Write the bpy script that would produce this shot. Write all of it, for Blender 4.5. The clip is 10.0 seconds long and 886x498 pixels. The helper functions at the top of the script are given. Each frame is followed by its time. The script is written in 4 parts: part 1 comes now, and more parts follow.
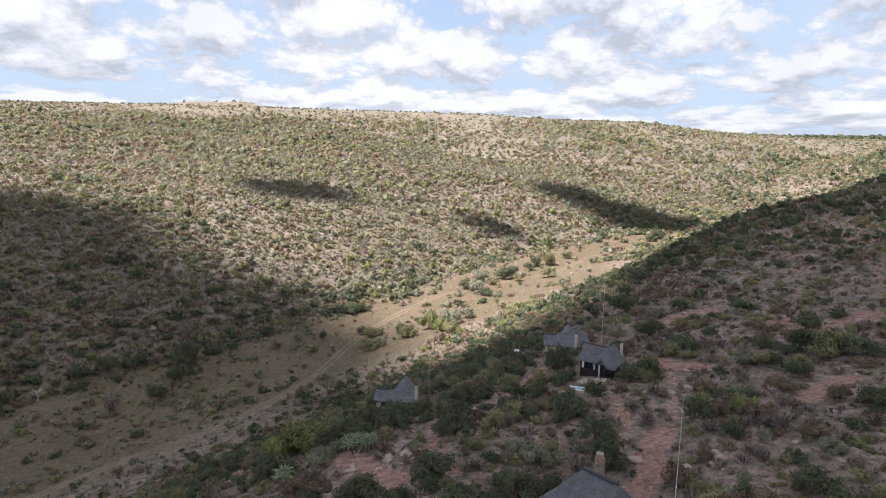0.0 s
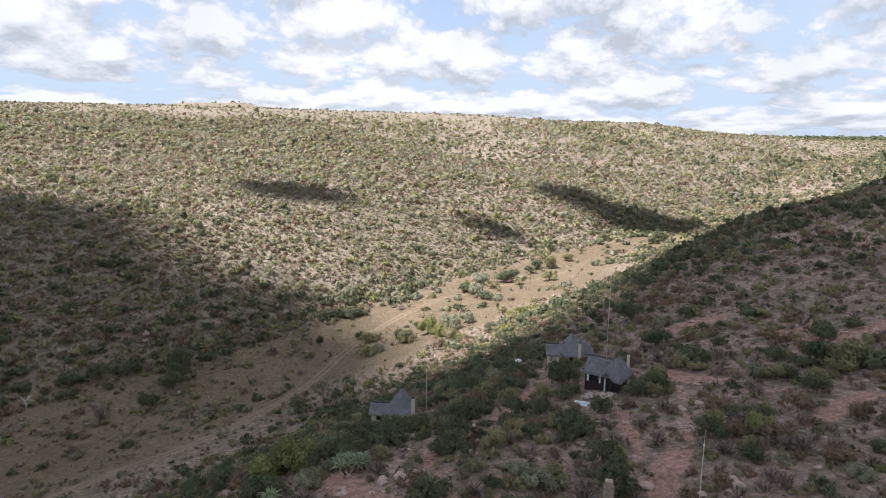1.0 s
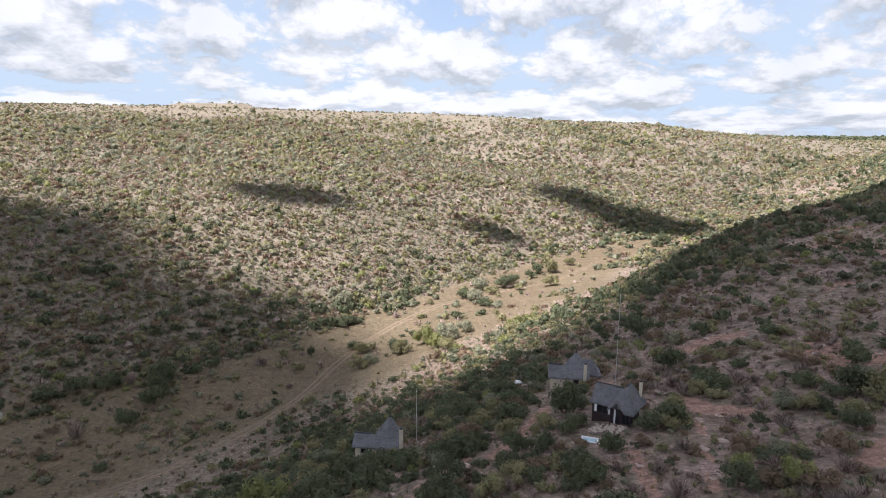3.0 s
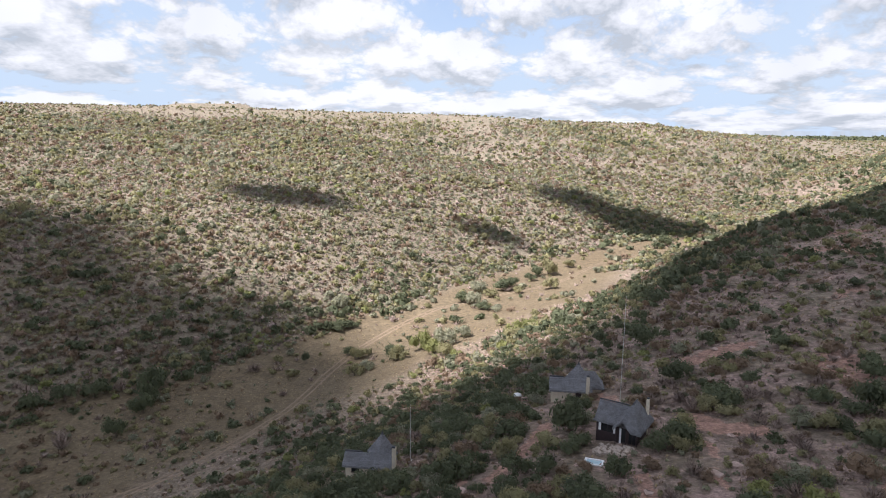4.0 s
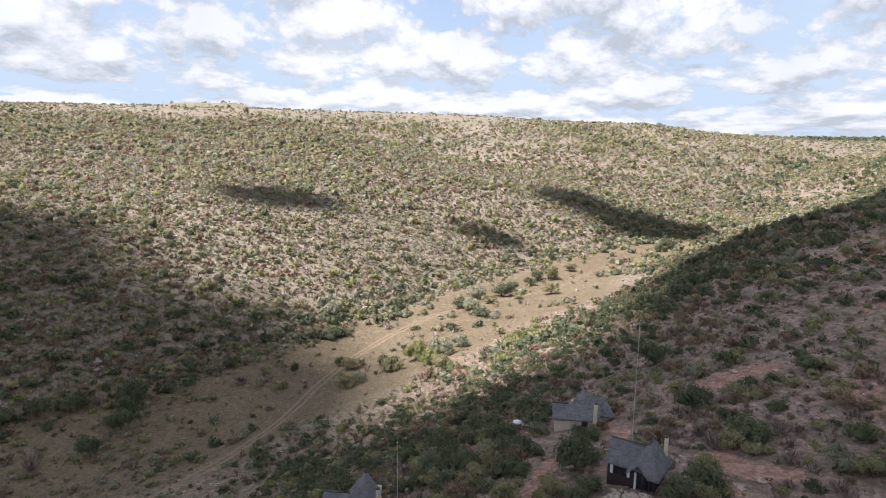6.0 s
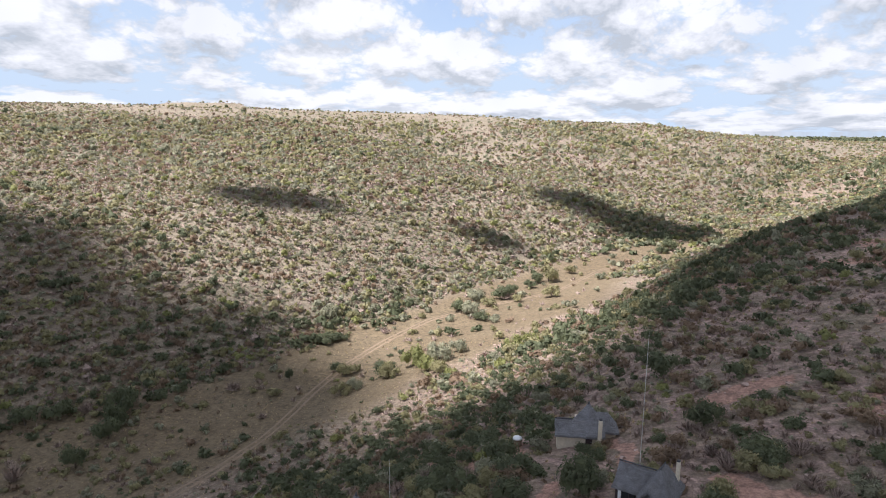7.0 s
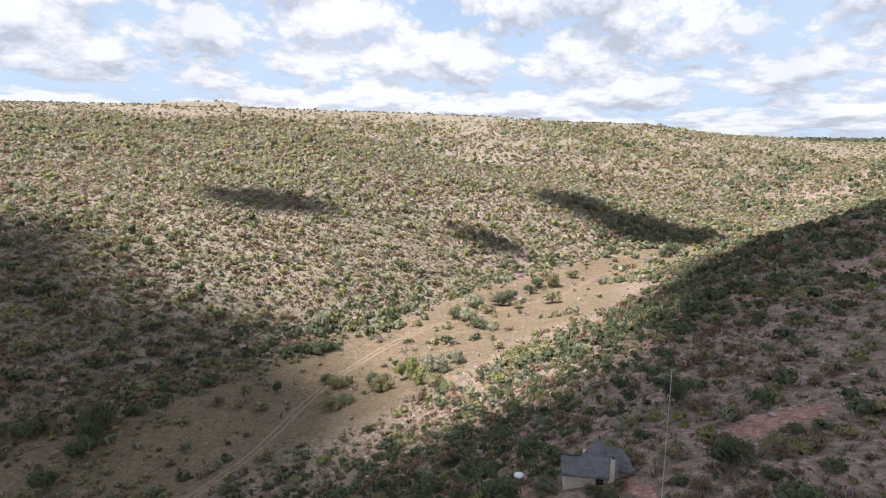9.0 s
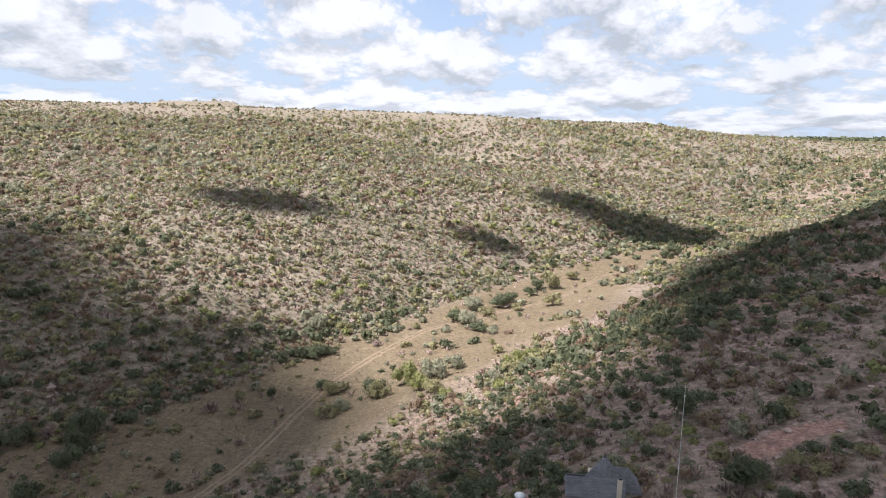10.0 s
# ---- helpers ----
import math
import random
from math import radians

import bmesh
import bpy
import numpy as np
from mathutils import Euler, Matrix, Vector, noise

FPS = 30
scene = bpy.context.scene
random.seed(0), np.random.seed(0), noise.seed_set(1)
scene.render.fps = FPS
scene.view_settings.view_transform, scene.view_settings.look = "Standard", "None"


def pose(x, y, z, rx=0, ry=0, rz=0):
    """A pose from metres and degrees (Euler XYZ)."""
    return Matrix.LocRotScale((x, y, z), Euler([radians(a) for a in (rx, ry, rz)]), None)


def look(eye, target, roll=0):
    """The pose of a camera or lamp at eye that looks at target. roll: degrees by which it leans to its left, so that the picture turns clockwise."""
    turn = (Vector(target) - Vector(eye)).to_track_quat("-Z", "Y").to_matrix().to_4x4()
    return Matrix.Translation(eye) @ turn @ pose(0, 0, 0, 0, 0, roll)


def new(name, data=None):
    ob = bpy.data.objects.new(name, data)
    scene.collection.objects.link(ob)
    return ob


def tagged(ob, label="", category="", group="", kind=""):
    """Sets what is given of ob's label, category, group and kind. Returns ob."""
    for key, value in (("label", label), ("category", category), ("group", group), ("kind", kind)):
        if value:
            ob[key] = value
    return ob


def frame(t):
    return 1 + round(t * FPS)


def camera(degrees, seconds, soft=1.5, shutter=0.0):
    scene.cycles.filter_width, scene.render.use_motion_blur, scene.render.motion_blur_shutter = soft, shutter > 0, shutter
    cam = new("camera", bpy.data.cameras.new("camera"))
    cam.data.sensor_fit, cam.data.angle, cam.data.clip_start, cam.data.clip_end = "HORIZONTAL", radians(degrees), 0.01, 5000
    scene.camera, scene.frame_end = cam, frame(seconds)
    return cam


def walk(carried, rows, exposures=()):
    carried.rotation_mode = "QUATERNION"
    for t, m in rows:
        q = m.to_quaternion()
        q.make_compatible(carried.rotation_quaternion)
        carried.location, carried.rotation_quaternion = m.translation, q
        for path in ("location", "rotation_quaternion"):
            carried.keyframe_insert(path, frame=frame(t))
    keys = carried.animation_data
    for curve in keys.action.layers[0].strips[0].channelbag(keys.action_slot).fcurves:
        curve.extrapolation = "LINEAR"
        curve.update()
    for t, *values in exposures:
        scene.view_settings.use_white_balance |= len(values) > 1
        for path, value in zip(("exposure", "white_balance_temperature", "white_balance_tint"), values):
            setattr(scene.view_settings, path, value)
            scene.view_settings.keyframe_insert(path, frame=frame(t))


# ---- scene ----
cam = camera(68.6, 10.0, 1.0)
PATH = [
    (0, (0.7, 1.268, 35.665), (0.497, 3.223, 35.295), 0.6),
    (0.5, (0.576, 3.62, 35.671), (0.372, 5.575, 35.302), 0.6),
    (1, (0.551, 6.129, 35.683), (0.347, 8.084, 35.316), 0.6),
    (1.5, (0.631, 8.723, 35.697), (0.425, 10.679, 35.33), 0.5),
    (2, (0.725, 11.356, 35.705), (0.519, 13.311, 35.339), 0.5),
    (2.5, (0.774, 13.932, 35.729), (0.568, 15.887, 35.363), 0.5),
    (4, (0.828, 21.703, 35.88), (0.624, 23.659, 35.515), 0.5),
    (4.5, (0.836, 24.211, 35.924), (0.633, 26.167, 35.559), 0.5),
    (5, (0.785, 26.808, 35.978), (0.582, 28.764, 35.613), 0.6),
    (5.5, (0.762, 29.294, 36.023), (0.56, 31.25, 35.657), 0.6),
    (7, (0.68, 36.99, 35.994), (0.48, 38.946, 35.629), 0.6),
    (7.5, (0.614, 39.51, 36.009), (0.414, 41.466, 35.643), 0.7),
    (8, (0.508, 42.046, 36.004), (0.309, 44.003, 35.639), 0.7),
    (8.5, (0.441, 44.536, 36.003), (0.243, 46.492, 35.638), 0.7),
    (9, (0.368, 47.122, 36.056), (0.172, 49.079, 35.691), 0.7),
    (9.5, (0.289, 49.575, 36.111), (0.093, 51.532, 35.746), 0.7),
    (10, (0.264, 51.853, 36.14), (0.069, 53.809, 35.773), 0.7),
]
walk(cam, [(t, look(eye, target, roll)) for t, eye, target, roll in PATH], [(0, 1.13, 6150, 15), (10, 1.13, 6150, 15)])

# ---- world and sun ----
SUN_ELEVATION, SUN_AZIMUTH = 58.0, -118.0   # degrees; azimuth from +y towards +x
sun_dir = Vector((math.sin(radians(SUN_AZIMUTH)) * math.cos(radians(SUN_ELEVATION)),
                  math.cos(radians(SUN_AZIMUTH)) * math.cos(radians(SUN_ELEVATION)),
                  math.sin(radians(SUN_ELEVATION))))
world = bpy.data.worlds.new("sky")
scene.world = world
world.use_nodes = True
wn, wl = world.node_tree.nodes, world.node_tree.links


def wnode(kind, **values):
    n = wn.new(kind)
    for k, v in values.items():
        n.inputs[k].default_value = v
    return n


def wmath(op, a, b=0.0, c=0.0, clamp=False):
    n = wn.new("ShaderNodeMath")
    n.operation, n.use_clamp = op, clamp
    for i, v in enumerate((a, b, c)):
        if isinstance(v, (int, float)):
            n.inputs[i].default_value = v
        else:
            wl.new(v, n.inputs[i])
    return n.outputs[0]


def wmix(fac, a, b, blend="MIX"):
    n = wn.new("ShaderNodeMix")
    n.data_type, n.blend_type = "RGBA", blend
    for socket, v in ((n.inputs[0], fac), (n.inputs[6], a), (n.inputs[7], b)):
        if isinstance(v, (int, float)):
            socket.default_value = v
        elif isinstance(v, tuple):
            socket.default_value = (*v, 1)
        else:
            wl.new(v, socket)
    return n.outputs[2]


sky = wn.new("ShaderNodeTexSky")
sky.sky_type, sky.sun_disc = "NISHITA", False
sky.sun_elevation, sky.sun_rotation = radians(SUN_ELEVATION), radians(SUN_AZIMUTH)
blue = wmix(1.0, sky.outputs["Color"], (0.064, 0.073, 0.090), "MULTIPLY")
coord = wn.new("ShaderNodeTexCoord")
split = wn.new("ShaderNodeSeparateXYZ")
wl.new(coord.outputs["Generated"], split.inputs[0])


tall = wmath("LOGARITHM", wmath("ADD", wmath("MAXIMUM", split.outputs[2], 0.0), 0.05), math.e)


def cloud_field(shift):
    """Heaped cumulus over the directions of the sky, smaller and flatter towards the horizon."""
    v = wn.new("ShaderNodeCombineXYZ")
    wl.new(wmath("MULTIPLY", split.outputs[0], 7.0), v.inputs[0])
    wl.new(wmath("MULTIPLY", split.outputs[1], 2.0), v.inputs[1])
    wl.new(wmath("MULTIPLY_ADD", tall, 2.0, 6.1 + shift), v.inputs[2])
    warp = wnode("ShaderNodeTexNoise", Scale=1.9, Detail=3.0, Roughness=0.5)
    wl.new(v.outputs[0], warp.inputs["Vector"])
    bent = wn.new("ShaderNodeMix")
    bent.data_type, bent.blend_type = "RGBA", "LINEAR_LIGHT"
    bent.inputs[0].default_value = 0.13
    wl.new(v.outputs[0], bent.inputs[6]), wl.new(warp.outputs["Color"], bent.inputs[7])
    heap = wnode("ShaderNodeTexVoronoi", Scale=1.2, Detail=4.0, Roughness=0.55, Lacunarity=2.3)
    heap.feature = "SMOOTH_F1"
    heap.inputs["Smoothness"].default_value = 0.25
    soft = wnode("ShaderNodeTexNoise", Scale=0.7, Detail=3.0, Roughness=0.45)
    wl.new(bent.outputs[2], heap.inputs["Vector"]), wl.new(v.outputs[0], soft.inputs["Vector"])
    puffs = wmath("MULTIPLY_ADD", heap.outputs["Distance"], -0.95, 0.75)
    return wmath("MULTIPLY_ADD", soft.outputs[0], 0.75, puffs)


dense, above = cloud_field(0.0), cloud_field(0.34)
east = wmath("MULTIPLY", split.outputs[0], 0.10)
cover = wmath("MULTIPLY_ADD", wmath("ADD", dense, east), 4.4, 0.55, True)
lit = wmath("MULTIPLY_ADD", wmath("SUBTRACT", dense, above), 1.7, 0.56, True)
broad = wnode("ShaderNodeTexNoise", Scale=4.5, Detail=3.0, Roughness=0.5)      # thicker, greyer parts
wl.new(coord.outputs["Generated"], broad.inputs["Vector"])
lit = wmath("ADD", lit, wmath("MULTIPLY_ADD", broad.outputs[0], -1.5, 0.72), 0.0, True)
puff = wmix(lit, (0.322, 0.345, 0.366), (0.585, 0.59, 0.598))
high = wn.new("ShaderNodeMapRange")
wl.new(split.outputs[2], high.inputs["Value"])
for name, v in (("From Min", 0.18), ("From Max", 0.55), ("To Min", 1.0), ("To Max", 0.88)):
    high.inputs[name].default_value = v
shade = wn.new("ShaderNodeCombineColor")
for i in range(3):
    wl.new(high.outputs[0], shade.inputs[i])
puff = wmix(1.0, puff, shade.outputs[0], "MULTIPLY")
low = wmath("MULTIPLY_ADD", split.outputs[2], -4.0, 1.0, True)      # pale haze on the horizon
veil = wmix(wmath("MULTIPLY_ADD", low, 0.6, 0.3), blue, (0.38, 0.46, 0.56))
thin_cloud = wnode("ShaderNodeTexNoise", Scale=3.2, Detail=6.0, Roughness=0.55)    # a thin high layer over the blue
wl.new(coord.outputs["Generated"], thin_cloud.inputs["Vector"])
veil = wmix(wmath("MULTIPLY_ADD", thin_cloud.outputs[0], 2.6, -0.85, True), veil, (0.375, 0.445, 0.515))
back = wmix(wmath("MULTIPLY", cover, 0.95), veil, puff)
wl.new(back, wn["Background"].inputs["Color"])
wn["Background"].inputs["Strength"].default_value = 0.80
sun = new("sun", bpy.data.lights.new("sun", "SUN"))
sun.data.energy, sun.data.angle, sun.data.color = 5.0, radians(0.8), (1.0, 0.965, 0.915)
sun.matrix_world = look(sun_dir * 900, (0, 0, 0))


# ---- materials ----
class Nodes:
    """A small helper for node materials; one Principled surface."""

    def __init__(self, name, rough=0.85, metal=0.0):
        self.m = bpy.data.materials.new(name)
        self.m.use_nodes = True
        self.n, self.l = self.m.node_tree.nodes, self.m.node_tree.links
        self.p = self.n["Principled BSDF"]
        self.p.inputs["Roughness"].default_value = rough
        self.p.inputs["Metallic"].default_value = metal
        self.p.inputs["Specular IOR Level"].default_value = 0.25
        self.c = self.n.new("ShaderNodeTexCoord").outputs["Object"]

    def put(self, v, socket):
        if isinstance(v, (int, float)):
            socket.default_value = v
        elif isinstance(v, tuple):
            socket.default_value = (*v, 1) if len(v) == 3 else v
        else:
            self.l.new(v, socket)

    def noise(self, scale, detail=4.0, rough=0.55, stretch=None, lo=0.35, hi=0.65, distort=0.0):
        n = self.n.new("ShaderNodeTexNoise")
        vec = self.c
        if stretch:
            mp = self.n.new("ShaderNodeMapping")
            mp.inputs["Scale"].default_value = stretch
            self.l.new(self.c, mp.inputs["Vector"])
            vec = mp.outputs[0]
        self.l.new(vec, n.inputs["Vector"])
        for k, v in (("Scale", scale), ("Detail", detail), ("Roughness", rough), ("Distortion", distort)):
            n.inputs[k].default_value = v
        return self.ramp(n.outputs[0], lo, hi)

    def ramp(self, v, lo, hi, a=0.0, b=1.0):
        r = self.n.new("ShaderNodeMapRange")
        self.put(v, r.inputs["Value"])
        for k, x in (("From Min", lo), ("From Max", hi), ("To Min", a), ("To Max", b)):
            r.inputs[k].default_value = x
        return r.outputs[0]

    def math(self, op, a, b=0.0, clamp=False):
        n = self.n.new("ShaderNodeMath")
        n.operation, n.use_clamp = op, clamp
        self.put(a, n.inputs[0]), self.put(b, n.inputs[1])
        return n.outputs[0]

    def mix(self, f, a, b, blend="MIX"):
        n = self.n.new("ShaderNodeMix")
        n.data_type, n.blend_type = "RGBA", blend
        self.put(f, n.inputs[0]), self.put(a, n.inputs[6]), self.put(b, n.inputs[7])
        return n.outputs[2]

    def bump(self, h, strength, distance):
        b = self.n.new("ShaderNodeBump")
        b.inputs["Strength"].default_value, b.inputs["Distance"].default_value = strength, distance
        self.l.new(h, b.inputs["Height"])
        self.l.new(b.outputs[0], self.p.inputs["Normal"])

    def done(self, colour):
        self.put(colour, self.p.inputs["Base Color"])
        return self.m


def ground_material():
    k = Nodes("dry_ground", 0.95)
    at = k.n.new("ShaderNodeAttribute")
    at.attribute_name = "cover"
    sep = k.n.new("ShaderNodeSeparateColor")
    k.l.new(at.outputs["Color"], sep.inputs[0])
    floor, bare, stony = sep.outputs[0], sep.outputs[1], sep.outputs[2]
    far = k.n.new("ShaderNodeAttribute")
    far.attribute_name = "hillside"
    big, mid, fine = k.noise(0.035, 5), k.noise(0.35, 6, 0.62), k.noise(2.2, 5, 0.7)
    grass = k.mix(mid, (0.262, 0.202, 0.150), (0.150, 0.114, 0.085))
    grass = k.mix(k.math("MULTIPLY", big, 0.6), grass, (0.29, 0.236, 0.176))
    stones = k.mix(fine, (0.46, 0.325, 0.282), (0.235, 0.163, 0.140))
    c = k.mix(k.math("MULTIPLY", stony, k.noise(0.16, 6, 0.65, lo=0.40, hi=0.60)), grass, stones)
    scrub = k.mix(fine, (0.108, 0.085, 0.058), (0.180, 0.140, 0.102))
    c = k.mix(k.math("MULTIPLY", k.noise(0.42, 6, 0.72, lo=0.45, hi=0.60), 0.8), c, scrub)
    hill = k.mix(mid, (0.225, 0.190, 0.138), (0.140, 0.122, 0.086))
    hill = k.mix(k.math("MULTIPLY", big, 0.6), hill, (0.27, 0.226, 0.172))
    c = k.mix(k.math("MULTIPLY", far.outputs["Fac"], 0.82), c, hill)
    meadow = k.mix(mid, (0.176, 0.132, 0.080), (0.120, 0.090, 0.056))
    meadow = k.mix(k.math("MULTIPLY", big, 0.5), meadow, (0.190, 0.150, 0.096))
    c = k.mix(floor, c, meadow)
    earth = k.mix(fine, (0.42, 0.255, 0.195), (0.25, 0.150, 0.118))
    c = k.mix(k.ramp(k.math("ADD", bare, k.math("MULTIPLY", k.noise(0.9, 5, 0.6), 0.35)), 0.5, 0.75), c, earth)
    c = k.mix(0.8, c, k.mix(k.noise(0.9, 8, 0.8, lo=0.40, hi=0.62), (0.55, 0.54, 0.53), (1.42, 1.40, 1.36)), "MULTIPLY")
    k.bump(k.math("ADD", mid, k.math("MULTIPLY", fine, 0.5)), 0.7, 0.35)
    return k.done(c)


def leaf_material(name, a, b, glow=0.22):
    """Leaves: varied from leaf to leaf and from bush to bush, partly translucent."""
    k = Nodes(name, 0.7)
    g = k.n.new("ShaderNodeNewGeometry")
    c = k.mix(g.outputs["Random Per Island"], a, b)
    k.c = g.outputs["Position"]
    c = k.mix(k.math("MULTIPLY", k.noise(0.12, 2), 0.55), c, tuple(x * 1.35 for x in b))
    c = k.mix(0.5, c, k.mix(k.noise(0.4, 3), (0.7, 0.7, 0.72), (1.2, 1.2, 1.1)), "MULTIPLY")
    tr = k.n.new("ShaderNodeBsdfTranslucent")
    k.put(c, tr.inputs["Color"])
    ms = k.n.new("ShaderNodeMixShader")
    ms.inputs[0].default_value = glow
    k.put(c, k.p.inputs["Base Color"])
    k.l.new(k.p.outputs[0], ms.inputs[1]), k.l.new(tr.outputs[0], ms.inputs[2])
    k.l.new(ms.outputs[0], k.n["Material Output"].inputs["Surface"])
    return k.m


def surface(name, a, b, scale, rough=0.85, bump=0.0, stretch=None, detail=5, metal=0.0, stain=None):
    k = Nodes(name, rough, metal)
    n = k.noise(scale, detail, 0.6, stretch)
    c = k.mix(n, a, b)
    w = k.noise(scale * 0.12, 4, 0.6)
    c = k.mix(k.math("MULTIPLY", w, 0.5), c, stain or tuple(x * 0.7 for x in a))
    if bump:
        k.bump(n, 0.8, bump)
    return k.done(c)


M_GROUND = ground_material()
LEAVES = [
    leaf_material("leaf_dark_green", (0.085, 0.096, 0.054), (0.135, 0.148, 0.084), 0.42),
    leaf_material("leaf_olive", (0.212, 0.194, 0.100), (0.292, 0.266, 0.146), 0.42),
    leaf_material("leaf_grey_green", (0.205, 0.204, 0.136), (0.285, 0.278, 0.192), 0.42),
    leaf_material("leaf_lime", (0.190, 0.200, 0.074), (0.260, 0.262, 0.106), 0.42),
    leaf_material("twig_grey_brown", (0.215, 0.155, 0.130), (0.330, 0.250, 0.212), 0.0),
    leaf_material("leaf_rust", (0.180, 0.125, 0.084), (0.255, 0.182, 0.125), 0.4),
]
M_BARK = surface("bark", (0.10, 0.075, 0.055), (0.20, 0.16, 0.125), 9, bump=0.03, stretch=(1, 1, 0.2))
M_DEAD = surface("bleached_wood", (0.42, 0.40, 0.37), (0.55, 0.53, 0.49), 7, bump=0.02)
kt = Nodes("grey_thatch", 0.95)
straw = kt.noise(4.0, 8, 0.65, (7, 7, 0.9))
ct = kt.mix(straw, (0.15, 0.148, 0.160), (0.40, 0.395, 0.41))
ct = kt.mix(kt.math("MULTIPLY", kt.noise(0.9, 5, 0.65, lo=0.38, hi=0.68), 0.55), ct, (0.135, 0.122, 0.116))
ct = kt.mix(kt.math("MULTIPLY", kt.noise(2.4, 4, 0.6, (0.35, 0.35, 4.0), 0.5, 0.72), 0.4), ct, (0.46, 0.45, 0.455))
kt.bump(straw, 0.9, 0.12)
M_THATCH = kt.done(ct)
M_RIDGE = surface("dark_ridge_cap", (0.07, 0.07, 0.076), (0.12, 0.12, 0.128), 8, 0.8, 0.02)
M_PLASTER = surface("cream_plaster", (0.58, 0.50, 0.38), (0.70, 0.62, 0.49), 3, 0.9, 0.01, stain=(0.40, 0.33, 0.25))
M_TIMBER = surface("dark_stained_timber", (0.038, 0.026, 0.027), (0.070, 0.046, 0.046), 5, 0.7, 0.02, (1, 1, 8))
M_WHITE = surface("white_paint", (0.74, 0.74, 0.73), (0.82, 0.82, 0.81), 4, 0.5)
M_STONE = surface("pale_rough_stone", (0.33, 0.25, 0.18), (0.50, 0.41, 0.31), 4, 0.95, 0.08)
M_PALE = surface("pale_flat_stone", (0.36, 0.29, 0.235), (0.56, 0.47, 0.40), 5, 0.9, 0.04)
M_ROCK = surface("pink_rock", (0.36, 0.255, 0.21), (0.52, 0.39, 0.33), 1.5, 0.95, 0.06, stain=(0.26, 0.19, 0.16))
M_ROAD = surface("red_brown_dirt", (0.215, 0.157, 0.106), (0.268, 0.196, 0.138), 1.3, 0.95, 0.05)
M_STEEL = surface("galvanised_steel", (0.55, 0.54, 0.50), (0.66, 0.65, 0.61), 3, 0.5, metal=0.15)
M_GRASS = leaf_material("dry_grass_blade", (0.30, 0.225, 0.12), (0.44, 0.345, 0.20), 0.15)
M_ALOE = leaf_material("aloe_leaf", (0.20, 0.24, 0.14), (0.33, 0.37, 0.23), 0.2)
M_CLOUD = leaf_material("cloud_vapour", (0.88, 0.88, 0.9), (0.9, 0.9, 0.92), 0.3)
kg = Nodes("dark_glass", 0.06)
kg.p.inputs["Specular IOR Level"].default_value = 0.6
M_GLASS = kg.done((0.02, 0.022, 0.025))
kw = Nodes("pool_water", 0.05)
M_WATER = kw.done(kw.mix(kw.noise(2, 2), (0.30, 0.42, 0.47), (0.40, 0.52, 0.56)))

# ---- terrain ----
AX_U = np.array([-2000, -400, -44, 58, 125, 190, 261, 310, 369, 431, 575, 749, 924, 2000, 6000], float)
AX_V = np.array([150, 155, 165, 177, 178, 185, 186, 194, 189, 181, 176, 189, 203, 230, 230], float)
AX_Z = np.array([-70, -52, -44, -43, -42, -41, -40.5, -41.5, -40.5, -39, -36, -28, -16, 0, 0], float)
LEFT_D = np.array([0, 30, 50, 70, 90, 115, 150, 220, 300, 430, 600, 700, 1000, 2500, 6000], float)
LEFT_H = np.array([0, 1, 9, 17, 24, 33, 42, 54, 66, 87, 118, 125, 125, 125, 125], float)
RIGHT_D = np.array([0, 15, 30, 50, 65, 85, 110, 130, 160, 250, 500, 1500, 6000], float)
RIGHT_H = np.array([0, 0.8, 3.8, 7.3, 12, 22.5, 34.5, 40, 45, 56, 75, 95, 60], float)
CAP_U = np.array([-3000, 0, 200, 445, 650, 826, 923, 1190, 2300, 6000], float)
CAP_Z = np.array([62, 57, 56, 57, 56, 53, 49, 28, 8, 4], float)


# levelled yards: x, y, radius, depth cut
PADS = [(-17, 102, 13, 0.9), (9, 58, 16, 1.7), (12, 121, 10, 0.5)]


def spline(x, xs, ys):
    """Monotone cubic through the given profile."""
    x = np.clip(np.asarray(x, float), xs[0], xs[-1])
    h = np.diff(xs)
    d = np.diff(ys) / h
    m = np.zeros_like(ys)
    same = d[:-1] * d[1:] > 0
    w1, w2 = 2 * h[1:] + h[:-1], h[1:] + 2 * h[:-1]
    with np.errstate(divide="ignore", invalid="ignore"):
        m[1:-1] = np.where(same, (w1 + w2) / (w1 / d[:-1] + w2 / d[1:]), 0)
    m[0], m[-1] = d[0], d[-1]
    k = np.clip(np.searchsorted(xs, x, side="right") - 1, 0, len(xs) - 2)
    t = (x - xs[k]) / h[k]
    return ((2 * t**3 - 3 * t**2 + 1) * ys[k] + (t**3 - 2 * t**2 + t) * h[k] * m[k]
            + (-2 * t**3 + 3 * t**2) * ys[k + 1] + (t**3 - t**2) * h[k] * m[k + 1])


def valley(x, y):
    """Distance along the valley and offset from its axis, left positive."""
    x, y = np.asarray(x, float), np.asarray(y, float)
    u, v = 0.58 * x + 0.815 * y, -0.815 * x + 0.58 * y
    return u, v - spline(u, AX_U, AX_V)


def step(v, a, b):
    t = np.clip((v - a) / (b - a), 0, 1)
    return t * t * (3 - 2 * t)


